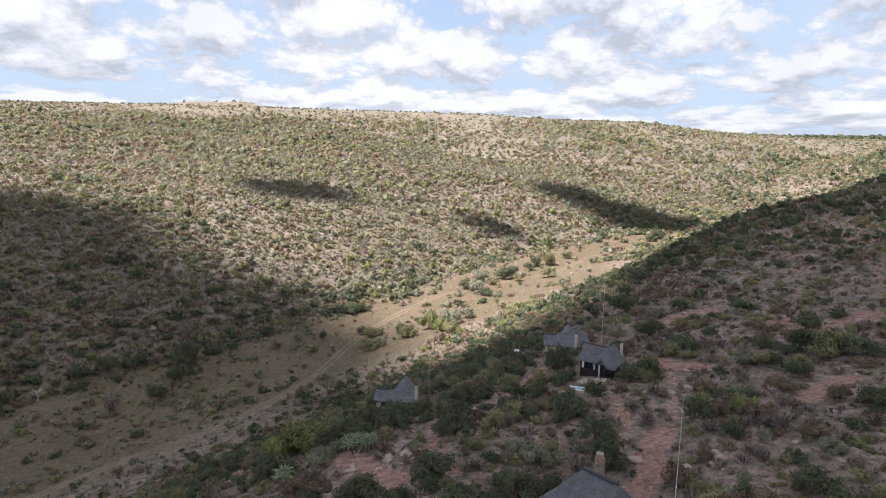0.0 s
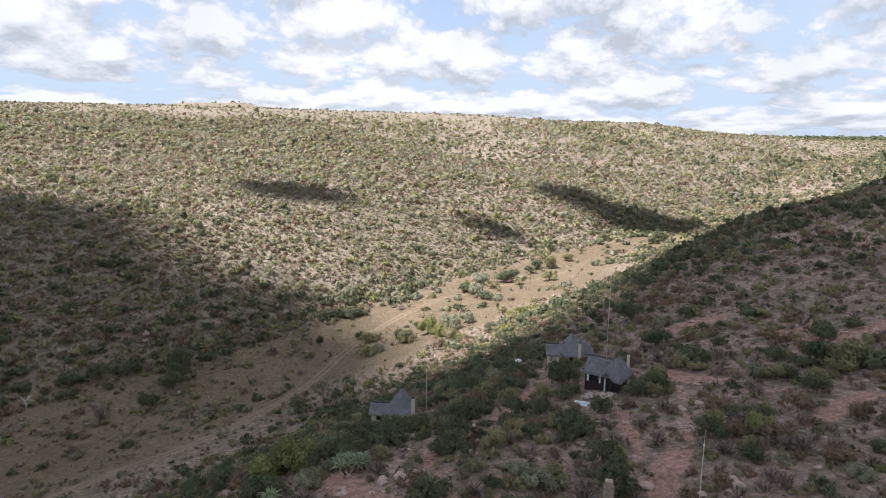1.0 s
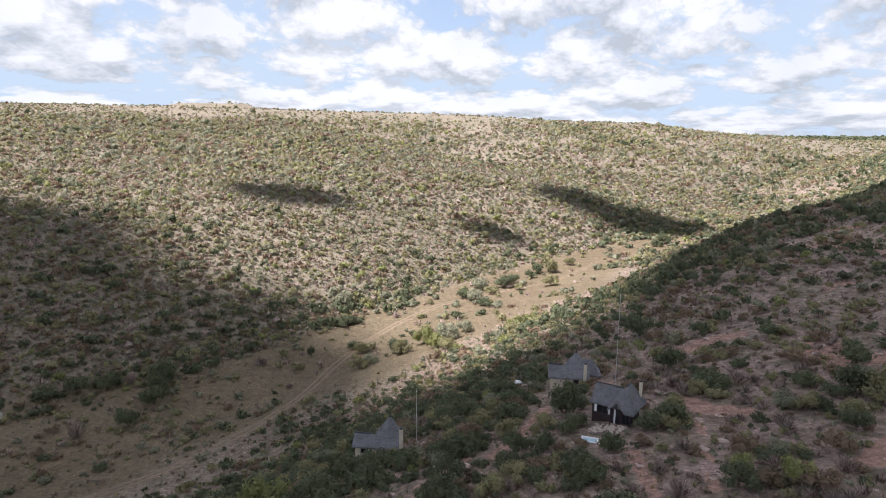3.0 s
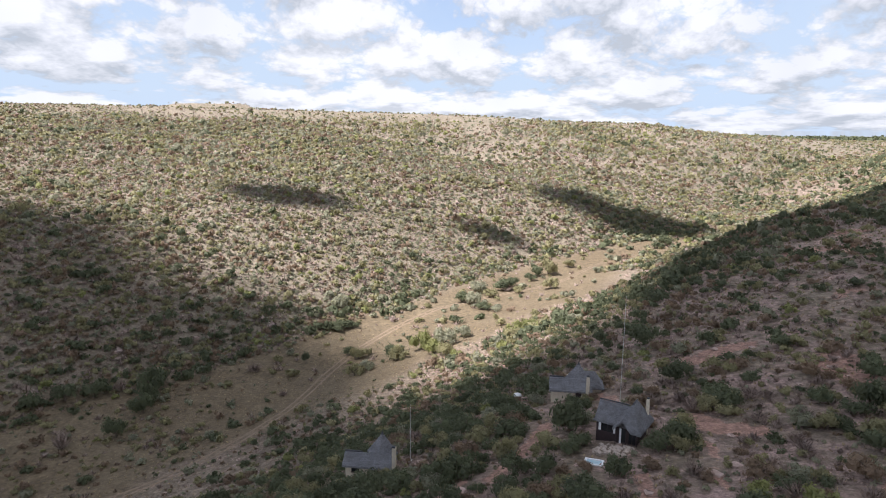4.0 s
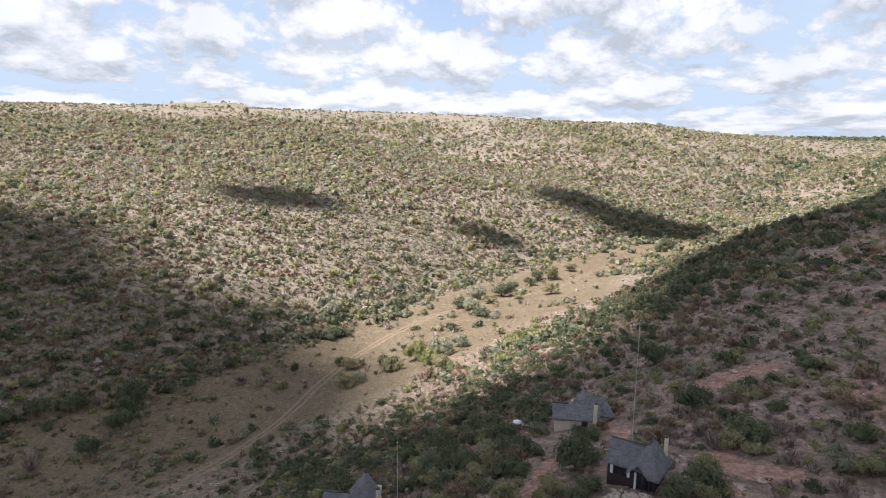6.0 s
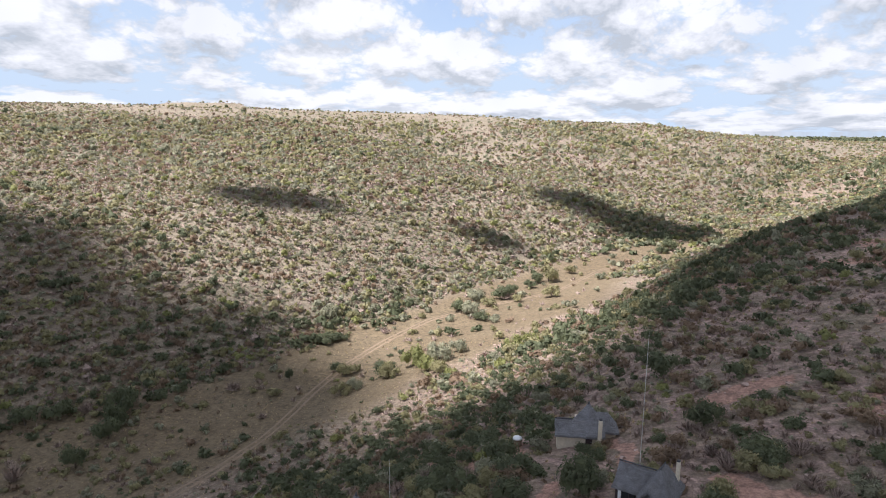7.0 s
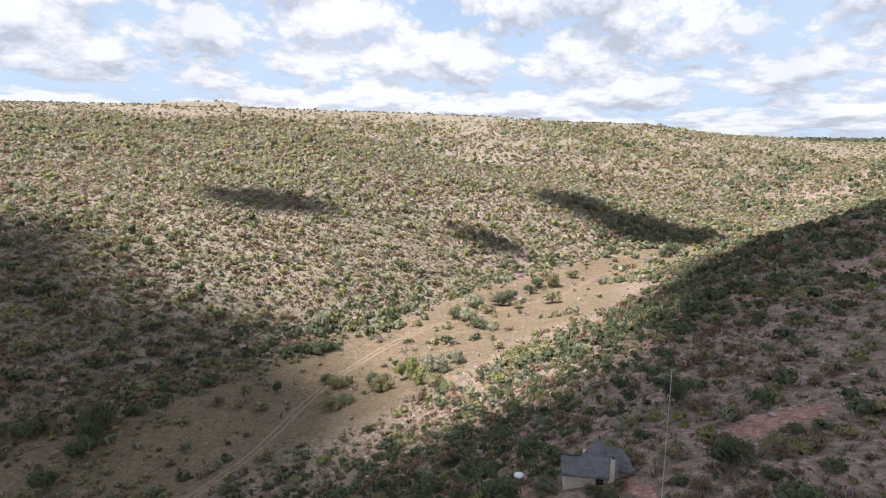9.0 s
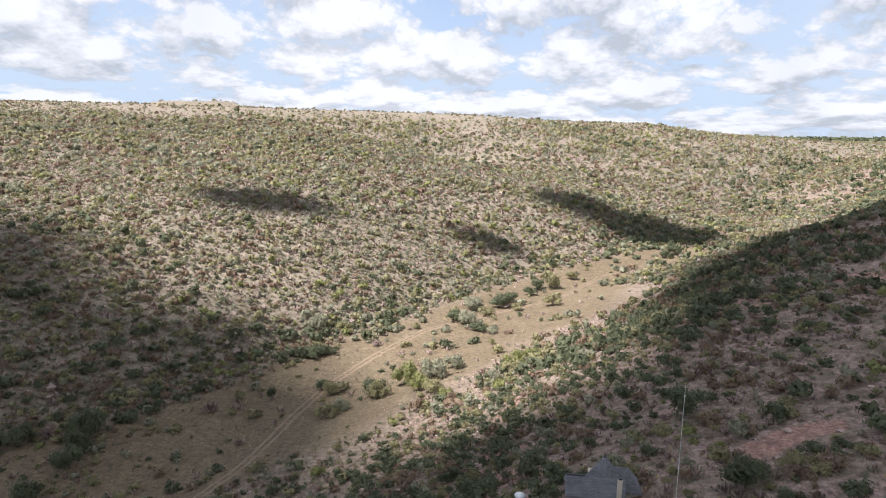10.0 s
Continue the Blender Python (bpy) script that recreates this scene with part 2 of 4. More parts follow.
def ground_z(x, y):
    x, y = np.asarray(x, float), np.asarray(y, float)
    u, o = valley(x, y)
    left = spline(np.maximum(o, 0), LEFT_D, LEFT_H)
    right = spline(np.maximum(-o, 0), RIGHT_D, RIGHT_H) * (1 + 0.12 * step(u, 100, 200) + 0.06 * step(u, 200, 330))
    # gullies and humps grow with the height over the valley floor
    rise = np.clip((left + right) / 30, 0, 1)
    wave = (2.2 * np.sin(x * 0.031 + 1.3 * np.sin(y * 0.017)) * np.sin(y * 0.023 + 0.7)
            + 0.9 * np.sin(x * 0.083 + 2.1) * np.sin(y * 0.071 + 1.2 * np.sin(x * 0.03)))
    gully = 4.5 * np.sin(u * 0.021 + 0.9 * np.sin(o * 0.012)) * step(o, 60, 260)
    gully -= 7.0 * np.exp(-((u - 560 + 0.3 * o) / 38) ** 2) * step(o, 30, 120)
    z = spline(u, AX_U, AX_Z) + left + right + rise * wave * 0.5 + gully
    cap = spline(u, CAP_U, CAP_Z) - 0.012 * np.maximum(o - 700, 0) + 0.8 * np.sin(x * 0.02) * np.sin(y * 0.017)
    k = 5.0
    low = np.minimum(z, cap) - k * np.log1p(np.exp(-np.abs(z - cap) / k)) * (o > 0)
    z = np.where(o > 0, low, z)
    knob = step(1 - np.hypot((x + 392) / 62, (y - 845) / 60), 0.0, 0.25)
    z = z + 8.0 * knob
    for px, py, pr, drop in PADS:
        z = z - drop * step(1 - np.hypot(x - px, y - py) / pr, 0.0, 0.6)
    return z


def gz(x, y):
    return float(ground_z(x, y))


def lattice(x, y, seed):
    """Value noise in 0..1, unit cells."""
    xi, yi = np.floor(x).astype(np.int64), np.floor(y).astype(np.int64)
    fx, fy = x - xi, y - yi
    fx, fy = fx * fx * (3 - 2 * fx), fy * fy * (3 - 2 * fy)

    def h(a, b):
        n = (a * 374761393 + b * 668265263 + seed * 974711) & 0xFFFFFFFF
        n = ((n ^ (n >> 13)) * 1274126177) & 0xFFFFFFFF
        return ((n ^ (n >> 16)) & 0xFFFF) / 65535.0
    return ((h(xi, yi) * (1 - fx) + h(xi + 1, yi) * fx) * (1 - fy)
            + (h(xi, yi + 1) * (1 - fx) + h(xi + 1, yi + 1) * fx) * fy)


def fbm(x, y, size, seed):
    x, y = np.asarray(x, float) / size, np.asarray(y, float) / size
    return (lattice(x, y, seed) * 0.55 + lattice(x * 2.1 + 7, y * 2.1, seed + 1) * 0.3
            + lattice(x * 4.3, y * 4.3 + 3, seed + 2) * 0.15)


# footpaths and bare patches: centre lines (x, y) with half width
PATHS = [
    ([(-5.5, 66), (-6.2, 71), (-8.4, 76), (-9.1, 81.5), (-8, 85), (-4, 90)], 0.8),
    ([(-0.5, 90), (2.3, 95.5), (5.3, 102.4), (6.5, 107)], 1.2),
    ([(25, 104.5), (27.5, 100.5), (31, 99)], 2.2),
    ([(20.5, 74), (21.3, 77.4), (23.2, 86.6), (24.8, 96)], 0.55),
    ([(15, 73), (15.5, 82), (15.5, 88)], 0.7),
    ([(15.5, 112), (17, 117), (15, 121)], 1.2),
    ([(12.7, 60.2), (15.5, 64), (16.3, 67.5), (19, 73)], 1.8),
    ([(38, 82), (42, 86), (46, 88)], 1.8),
    ([(-19.5, 77), (-15.1, 70), (-10.9, 66)], 2.4),
    ([(49, 112), (56, 113), (63, 116)], 2.6),
    ([(31, 128), (36, 131), (41, 132)], 2.2),
]
ROAD = [(-150, 52), (-112, 88), (-91, 114), (-86, 122), (-79, 131), (-69.5, 142), (-61.5, 161), (-57.5, 179), (-57, 196), (-56, 212),
        (-52, 235), (-44, 260), (-30, 290), (-5, 316), (24, 344), (38, 372), (52, 398), (70, 418)]
STREAM = [(-61, 262), (-75, 245), (-90, 222), (-100, 213), (-102, 197), (-95, 177), (-100, 168), (-107, 158), (-117, 150), (-128, 143), (-150, 125)]
THICKET = [(-102, 206), (-118, 192), (-129, 182), (-135, 169), (-145, 160)]


def distance_to(points, x, y):
    best = np.full(np.shape(x), 1e9)
    for (ax, ay), (bx, by) in zip(points[:-1], points[1:]):
        dx, dy = bx - ax, by - ay
        t = np.clip(((x - ax) * dx + (y - ay) * dy) / (dx * dx + dy * dy), 0, 1)
        best = np.minimum(best, np.hypot(x - ax - t * dx, y - ay - t * dy))
    return best


def meadow_mask(x, y):
    """The grassy valley floor, with a ragged rim."""
    u, o = valley(x, y)
    edge = (fbm(x, y, 22, 5) - 0.5) * 26
    right_rim = 34 + 8 * step(u, 120, 170) - 22 * step(u, 300, 350)
    left_rim = 23 + 12 * step(u, 112, 85)
    m = step(o + edge * 0.4, left_rim + 5, left_rim - 5) * step(-o + edge * 0.7, right_rim + 7, right_rim - 7)
    return m * step(u, 640, 470)


def axis_grid(centre, half, near, growth, limit):
    side, step_size, at = [0.0], near, 0.0
    while at < limit:
        at += step_size
        side.append(at)
        if at > half:
            step_size *= growth
    side = np.array(side)
    return centre + np.concatenate([-side[:0:-1], side])


def mesh_from(name, verts, faces, smooth=True, normals=None):
    """verts (n, 3), faces (m, k) as arrays; normals, where given, one for each vertex."""
    me = bpy.data.meshes.new(name)
    k = faces.shape[1]
    me.vertices.add(len(verts))
    me.vertices.foreach_set("co", np.ascontiguousarray(verts, np.float32).ravel())
    me.loops.add(faces.size)
    me.loops.foreach_set("vertex_index", np.ascontiguousarray(faces, np.int32).ravel())
    me.polygons.add(len(faces))
    me.polygons.foreach_set("loop_start", np.arange(0, faces.size, k, dtype=np.int32))
    me.polygons.foreach_set("loop_total", np.full(len(faces), k, np.int32))
    me.polygons.foreach_set("use_smooth", np.full(len(faces), smooth, bool))
    me.update(calc_edges=True)
    if normals is not None:
        at = me.attributes.new("custom_normal", "FLOAT_VECTOR", "POINT")
        at.data.foreach_set("vector", np.ascontiguousarray(normals, np.float32).ravel())
    return me


def build_ground():
    gx = axis_grid(-10, 100, 1.5, 1.05, 4700)
    gy = axis_grid(140, 100, 1.5, 1.05, 4700)
    X, Y = np.meshgrid(gx, gy)
    Z = ground_z(X, Y) + (fbm(X, Y, 5, 3) - 0.5) * 0.5 * (1 - 0.7 * meadow_mask(X, Y))
    nx, ny = len(gx), len(gy)
    idx = np.arange(nx * ny).reshape(ny, nx)
    quads = np.stack([idx[:-1, :-1], idx[:-1, 1:], idx[1:, 1:], idx[1:, :-1]], -1).reshape(-1, 4)
    ob = new("ground", mesh_from("ground", np.stack([X, Y, Z], -1).reshape(-1, 3), quads))
    bare = np.zeros_like(X)
    for pts, half in PATHS:
        d = distance_to(pts, X, Y)
        bare = np.maximum(bare, step(half * 0.9 - d, -0.6, 0.8))
    u, o = valley(X, Y)
    bare = np.maximum(bare, 0.72 * step(fbm(X, Y, 17, 21), 0.57, 0.74) * step(-o, 60, 85) * (0.45 + 0.55 * step(u, 84, 108)))
    bare = np.maximum(bare, 0.25 * step(3.0 - distance_to(ROAD, X, Y), 0, 1.2))
    stony = np.clip(step(fbm(X, Y, 60, 31), 0.38, 0.62) + 0.35, 0, 1) * np.where(o > 20, 0.30, 0.4 + 0.6 * step(-o, 70, 100))
    col = np.ones((nx * ny, 4), np.float32)
    col[:, 0], col[:, 1], col[:, 2] = meadow_mask(X, Y).ravel(), bare.ravel(), stony.ravel()
    h = ob.data.attributes.new("hillside", "FLOAT", "POINT")
    h.data.foreach_set("value", (step(o, 12, 40) * (0.6 + 0.4 * step(u, 90, 150))).astype(np.float32).ravel())
    a = ob.data.color_attributes.new("cover", "FLOAT_COLOR", "POINT")
    a.data.foreach_set("color", col.ravel())
    ob.data.materials.append(M_GROUND)
    return tagged(ob, "dry grass and pink stony bushveld valley ground", "ground", kind="structure")


ground = build_ground()


def smooth_line(points, spacing):
    p = np.array(points, float)
    s = np.concatenate([[0], np.cumsum(np.hypot(*np.diff(p, axis=0).T))])
    t = np.arange(0, s[-1], spacing)
    q = np.stack([np.interp(t, s, p[:, 0]), np.interp(t, s, p[:, 1])], -1)
    for _ in range(12):
        q[1:-1] = (q[:-2] + 2 * q[1:-1] + q[2:]) / 4
    return q


def build_track():
    """Two worn wheel ruts with a grassy middle."""
    q = smooth_line(ROAD, 1.2)
    d = np.gradient(q, axis=0)
    d /= np.hypot(d[:, 0], d[:, 1])[:, None]
    side = np.stack([d[:, 1], -d[:, 0]], -1)
    rng = np.random.default_rng(4)
    across = [(-0.42, -0.06), (-0.28, 0.04), (0.03, 0.05), (0.24, 0.04), (0.38, -0.06)]
    verts, faces = [], []
    for rut in (-0.95, 0.95):
        base, n = len(verts) , len(q)
        ragged = 1 + 0.3 * (rng.random((n, 5)) - 0.5)
        for i in range(n):
            for j, (w, h) in enumerate(across):
                p = q[i] + side[i] * (rut + w * ragged[i, j])
                verts.append((p[0], p[1], h))
        for i in range(n - 1):
            for j in range(4):
                a = base + i * 5 + j
                faces.append((a, a + 1, a + 6, a + 5))
    v = np.array(verts)
    v[:, 2] += ground_z(v[:, 0], v[:, 1]) + (fbm(v[:, 0], v[:, 1], 5, 3) - 0.5) * 0.5 * (1 - 0.7 * meadow_mask(v[:, 0], v[:, 1])) + 0.03
    ob = new("road", mesh_from("road", v, np.array(faces)))
    ob.data.materials.append(M_ROAD)
    return tagged(ob, "two-rut reddish dirt track across the dry valley grass", "track", kind="structure")


build_track()

# ---- clouds whose shadows lie on the valley ----
def cloud(name, ellipses, height, label, seed):
    """Flat-based cumulus: heaped lobes over the given patches of ground (x, y, rx, ry), shifted up the sun's way."""
    bm = bmesh.new()
    rng = random.Random(seed)
    for x, y, rx, ry in ellipses:
        z0 = gz(x, y)
        up = sun_dir * (height / sun_dir.z)
        c = Vector((x, y, z0)) + up
        rz = min(rx, ry) * 0.22
        made = bmesh.ops.create_icosphere(bm, subdivisions=4, radius=1.0)["verts"]
        off = Vector((rng.uniform(0, 90), rng.uniform(0, 90), 0))
        for v in made:
            p = Vector((v.co.x * rx, v.co.y * ry, v.co.z * rz))
            w = noise.fractal((p + off * 10) / 46, 0.9, 2.1, 4)
            grow = 1 + 0.20 * w
            p.x, p.y = p.x * grow, p.y * grow
            p.z = p.z * (1 + 0.5 * w) if p.z > 0 else p.z * 0.35
            v.co = c + p
    me = bpy.data.meshes.new(name)
    bm.to_mesh(me)
    bm.free()
    me.polygons.foreach_set("use_smooth", np.ones(len(me.polygons), bool))
    me.materials.append(M_CLOUD)
    return tagged(new(name, me), label, "cloud", kind="structure")


cloud("cumulus_cloud", [(-340, 110, 150, 140), (-195, 203, 88, 84), (-140, 182, 70, 84), (-94, 190, 50, 82), (-64, 153, 43, 80),
                        (2, 96, 60, 80), (62, 165, 48, 72), (74, 262, 40, 66), (116, 350, 42, 72), (180, 400, 62, 92),
                        (200, 250, 110, 130), (110, 60, 150, 120), (-110, 0, 190, 130), (285, 390, 90, 130)], 2300,
      "wide white cumulus cloud with flat grey base", 3)
cloud("cumulus_cloud", [(52, 520, 30, 24), (92, 508, 34, 26), (122, 515, 32, 34)], 1000, "small ragged white cumulus cloud", 5)
cloud("cumulus_cloud", [(-135, 375, 26, 20), (-108, 384, 24, 14)], 1000, "thin ragged white cumulus cloud", 7)
cloud("cumulus_cloud", [(-8, 421, 19, 13)], 1000, "tiny ragged white cumulus cloud", 9)

# ---- building helpers ----
def part(name, bm, material, parent, label="", smooth=False):
    """Links a bmesh as one mesh object under a thing or a part."""
    me = bpy.data.meshes.new(name)
    bmesh.ops.recalc_face_normals(bm, faces=bm.faces)
    bm.to_mesh(me)
    bm.free()
    if smooth:
        me.polygons.foreach_set("use_smooth", np.ones(len(me.polygons), bool))
    me.materials.append(material)
    ob = new(name, me)
    ob.parent = parent
    if label:
        ob["label"] = label
    return ob


def thing(name, m, label, category, group=""):
    e = new(name)
    e.matrix_world = m
    return tagged(e, label, category, group)


def box(x0, x1, y0, y1, z0, z1, bevel=0.0, bm=None, taper=0.0):
    bm = bm or bmesh.new()
    r = bmesh.ops.create_cube(bm, size=1)["verts"]
    for v in r:
        k = 1 - taper * (v.co.z + 0.5)
        v.co = Vector(((x0 + x1) / 2 + v.co.x * (x1 - x0) * k, (y0 + y1) / 2 + v.co.y * (y1 - y0) * k, (z0 + z1) / 2 + v.co.z * (z1 - z0)))
    if bevel:
        es = list({e for v in r for e in v.link_edges})
        bmesh.ops.bevel(bm, geom=es, offset=bevel, segments=2, affect="EDGES")
    return bm


def tube(points, radii, sides=6, bm=None):
    """A tapered round bar along points."""
    bm = bm or bmesh.new()
    rings = []
    for i, p in enumerate(points):
        p = Vector(p)
        d = (Vector(points[min(i + 1, len(points) - 1)]) - Vector(points[max(i - 1, 0)])).normalized()
        q = d.to_track_quat("Z", "Y")
        rings.append([bm.verts.new(p + q @ Vector((radii[i] * math.cos(a), radii[i] * math.sin(a), 0)))
                      for a in (2 * math.pi * k / sides for k in range(sides))])
    for a, b in zip(rings[:-1], rings[1:]):
        for k in range(sides):
            bm.faces.new((a[k], a[(k + 1) % sides], b[(k + 1) % sides], b[k]))
    bm.faces.new(rings[0][::-1]), bm.faces.new(rings[-1])
    return bm


def thatch(x0, x1, y0, y1, eave, ridge, along="x", hips=(0.0, 0.0), seed=0, thick=0.28, sag=0.10, eyebrow=None):
    """A solid thatched roof over a rectangle: ridge along x or y, hips of the given lengths at its two ends,
    softened edges and an uneven skin."""
    nx, ny = max(8, int((x1 - x0) / 0.22)), max(8, int((y1 - y0) / 0.22))
    bm = bmesh.new()
    top, low = [], []
    for j in range(ny + 1):
        for i in range(nx + 1):
            x, y = x0 + (x1 - x0) * i / nx, y0 + (y1 - y0) * j / ny
            a, b = (x - x0, x1 - x) if along == "x" else (y - y0, y1 - y)
            s = abs(2 * (y - y0) / (y1 - y0) - 1) if along == "x" else abs(2 * (x - x0) / (x1 - x0) - 1)
            f = 1 - s
            for d, h in ((a, hips[0]), (b, hips[1])):
                if h:
                    f = min(f, d / h)
            f = f - 0.06 * math.exp(-((1 - f) / 0.07) ** 2)          # rounded ridge
            z = eave + (ridge - eave) * f - sag * math.sin(math.pi * max(0, min(1, f)))
            if eyebrow:                                              # front eave swept up over a porch
                xc, half, lift = eyebrow
                k = max(0.0, 1 - abs(x - xc) / half)
                z += lift * k * math.exp(-((y - y0) / 1.5) ** 2)
            z += 0.05 * noise.noise(Vector((x * 1.6, y * 1.6, seed))) + 0.03 * noise.noise(Vector((x * 4.3, y * 4.3, seed)))
            top.append(bm.verts.new((x, y, z)))
            low.append(bm.verts.new((x, y, z - thick)))
    w = nx + 1
    for j in range(ny):
        for i in range(nx):
            a = j * w + i
            bm.faces.new((top[a], top[a + 1], top[a + w + 1], top[a + w]))
            bm.faces.new((low[a + w], low[a + w + 1], low[a + 1], low[a]))
    rim = [i for i in range(w)] + [j * w + nx for j in range(1, ny + 1)] + [ny * w + i for i in range(nx - 1, -1, -1)] + [j * w for j in range(ny - 1, 0, -1)]
    for a, b in zip(rim, rim[1:] + rim[:1]):
        bm.faces.new((low[a], low[b], top[b], top[a]))
    return bm


def add_window(house, x, y, z, w, h, side=0.0):
    """A glazed window in the front wall: frame, two panes, sill, pale drapes behind the outer edges."""
    fr = part("window", box(x - w / 2, x + w / 2, y - 0.05, y + 0.06, z, z + h), M_TIMBER, house)
    for k in (-1, 1):
        part("pane", box(x + k * w / 4 - w / 4 + 0.06, x + k * w / 4 + w / 4 - 0.04, y - 0.075, y - 0.055, z + 0.07, z + h - 0.07), M_GLASS, fr)
    part("sill", box(x - w / 2 - 0.08, x + w / 2 + 0.08, y - 0.16, y, z - 0.07, z - 0.004), M_TIMBER, fr)
    return fr


def chimney(house, x, y, z0, z1, w, material, label):
    c = part("chimney", box(x - w / 2, x + w / 2, y - w / 2, y + w / 2, z0, z1, 0.05, taper=0.12), material, house, label)
    part("chimney_cap", box(x - w * 0.36, x + w * 0.36, y - w * 0.36, y + w * 0.36, z1 + 0.004, z1 + 0.22, 0.03), M_RIDGE, c, "dark metal chimney cap")
    return c


def ridge_cap(house, a, b, r=0.14):
    part("ridge_cap", tube([a, tuple((p + q) / 2 for p, q in zip(a, b)), b], [r, r * 1.05, r], 8), M_RIDGE, house, "dark cement ridge capping", True)


def walls(house, x0, x1, y0, y1, z0, z1, material, label=""):
    """Four walls with thickness."""
    for a in ((x0, x1, y0, y0 + 0.25), (x0, x1, y1 - 0.25, y1), (x0, x0 + 0.25, y0 + 0.253, y1 - 0.253), (x1 - 0.25, x1, y0 + 0.253, y1 - 0.253)):
        part("wall", box(*a, z0, z1, 0.015), material, house, label)


# ---- cottages ----
def cottage_tower(x, y, z, turn, wing, tower, right_wing, stack, label):
    """Plastered cottage: a low thatched wing, a steep pyramid beside it, a pale chimney in front."""
    h = thing("cottage", pose(x, y, z, 0, 0, turn), label, "house", "thatched cottages")
    (wl_, wd), (tw, th) = wing, tower
    walls(h, -wl_, tw * 2 - 0.5, -wd + 0.35, wd - 0.35, -2.0, 2.3, M_PLASTER)
    part("roof", thatch(-wl_ - 0.35, tw * 2 - 0.1, -wd - 0.1, wd + 0.1, 2.0, 2.0 + wd * 1.0, "x", (0.0, 0.0), 1), M_THATCH, h)
    ridge_cap(h, (-wl_ - 0.3, 0, 1.98 + wd), (-0.4, 0, 1.98 + wd), 0.11)
    back = 1.65                                        # the pyramid stands behind the front slope
    walls(h, 0.25, tw * 2 - 0.6, wd - 0.34, back + tw - 0.45, -2.0, 2.9, M_PLASTER)
    s = tw * 0.74
    cone = part("tower_roof", thatch(-s, s, -s, s, 2.85, th, "x", (s, s), 2, 0.3, 0.05), M_THATCH, h)
    cone.matrix_local = pose(tw - 0.1, back, 0, 0, 0, 45)
    part("finial", tube([(tw - 0.1, back, th - 0.4), (tw - 0.1, back, th + 0.1)], [0.2, 0.06], 8), M_RIDGE, h, "dark cement apex cap")
    if right_wing:
        r = right_wing
        walls(h, tw * 2 - 0.4, tw + r - 0.4, 0.3, 2.9, -2.0, 2.3, M_PLASTER)
        part("roof", thatch(tw + 0.1, tw + r, -0.2, 3.4, 2.1, 4.4, "x", (0.0, 1.5), 3), M_THATCH, h)
    cx, cy, top = stack
    chimney(h, cx, cy, -1.2, top, 0.56, M_PLASTER, "cream plastered chimney")
    part("chimney_base", box(cx - 0.5, cx + 0.5, cy - 0.42, cy + 0.5, -2.0, 1.6, 0.06, taper=0.25), M_PLASTER, h)
    if not right_wing:
        add_window(h, -wl_ * 0.45, -wd + 0.345, 0.95, 1.1, 1.0)
    door = part("door", box(tw - 0.6, tw + 0.3, -wd + 0.28, -wd + 0.348, -0.05, 1.9), M_TIMBER, h, "dark timber door")
    part("door_handle", tube([(tw + 0.15, -wd + 0.25, 1.0), (tw + 0.15, -wd + 0.25, 1.14)], [0.02, 0.02], 6), M_STEEL, door)
    return h


cottage_tower(-18.1, 102.8, -11.3, -3, (2.55, 1.45), (2.1, 5.75), 0, (4.3, -1.2, 5.0),
              "cream plastered cottage under dark grey thatch with steep pyramid roof")
cottage_tower(10.45, 122.3, -6.9, -2, (2.3, 1.7), (2.1, 5.6), 4.0, (3.3, -2.0, 4.6),
              "cream cottage with dark thatch, pyramid roof and pale chimney")


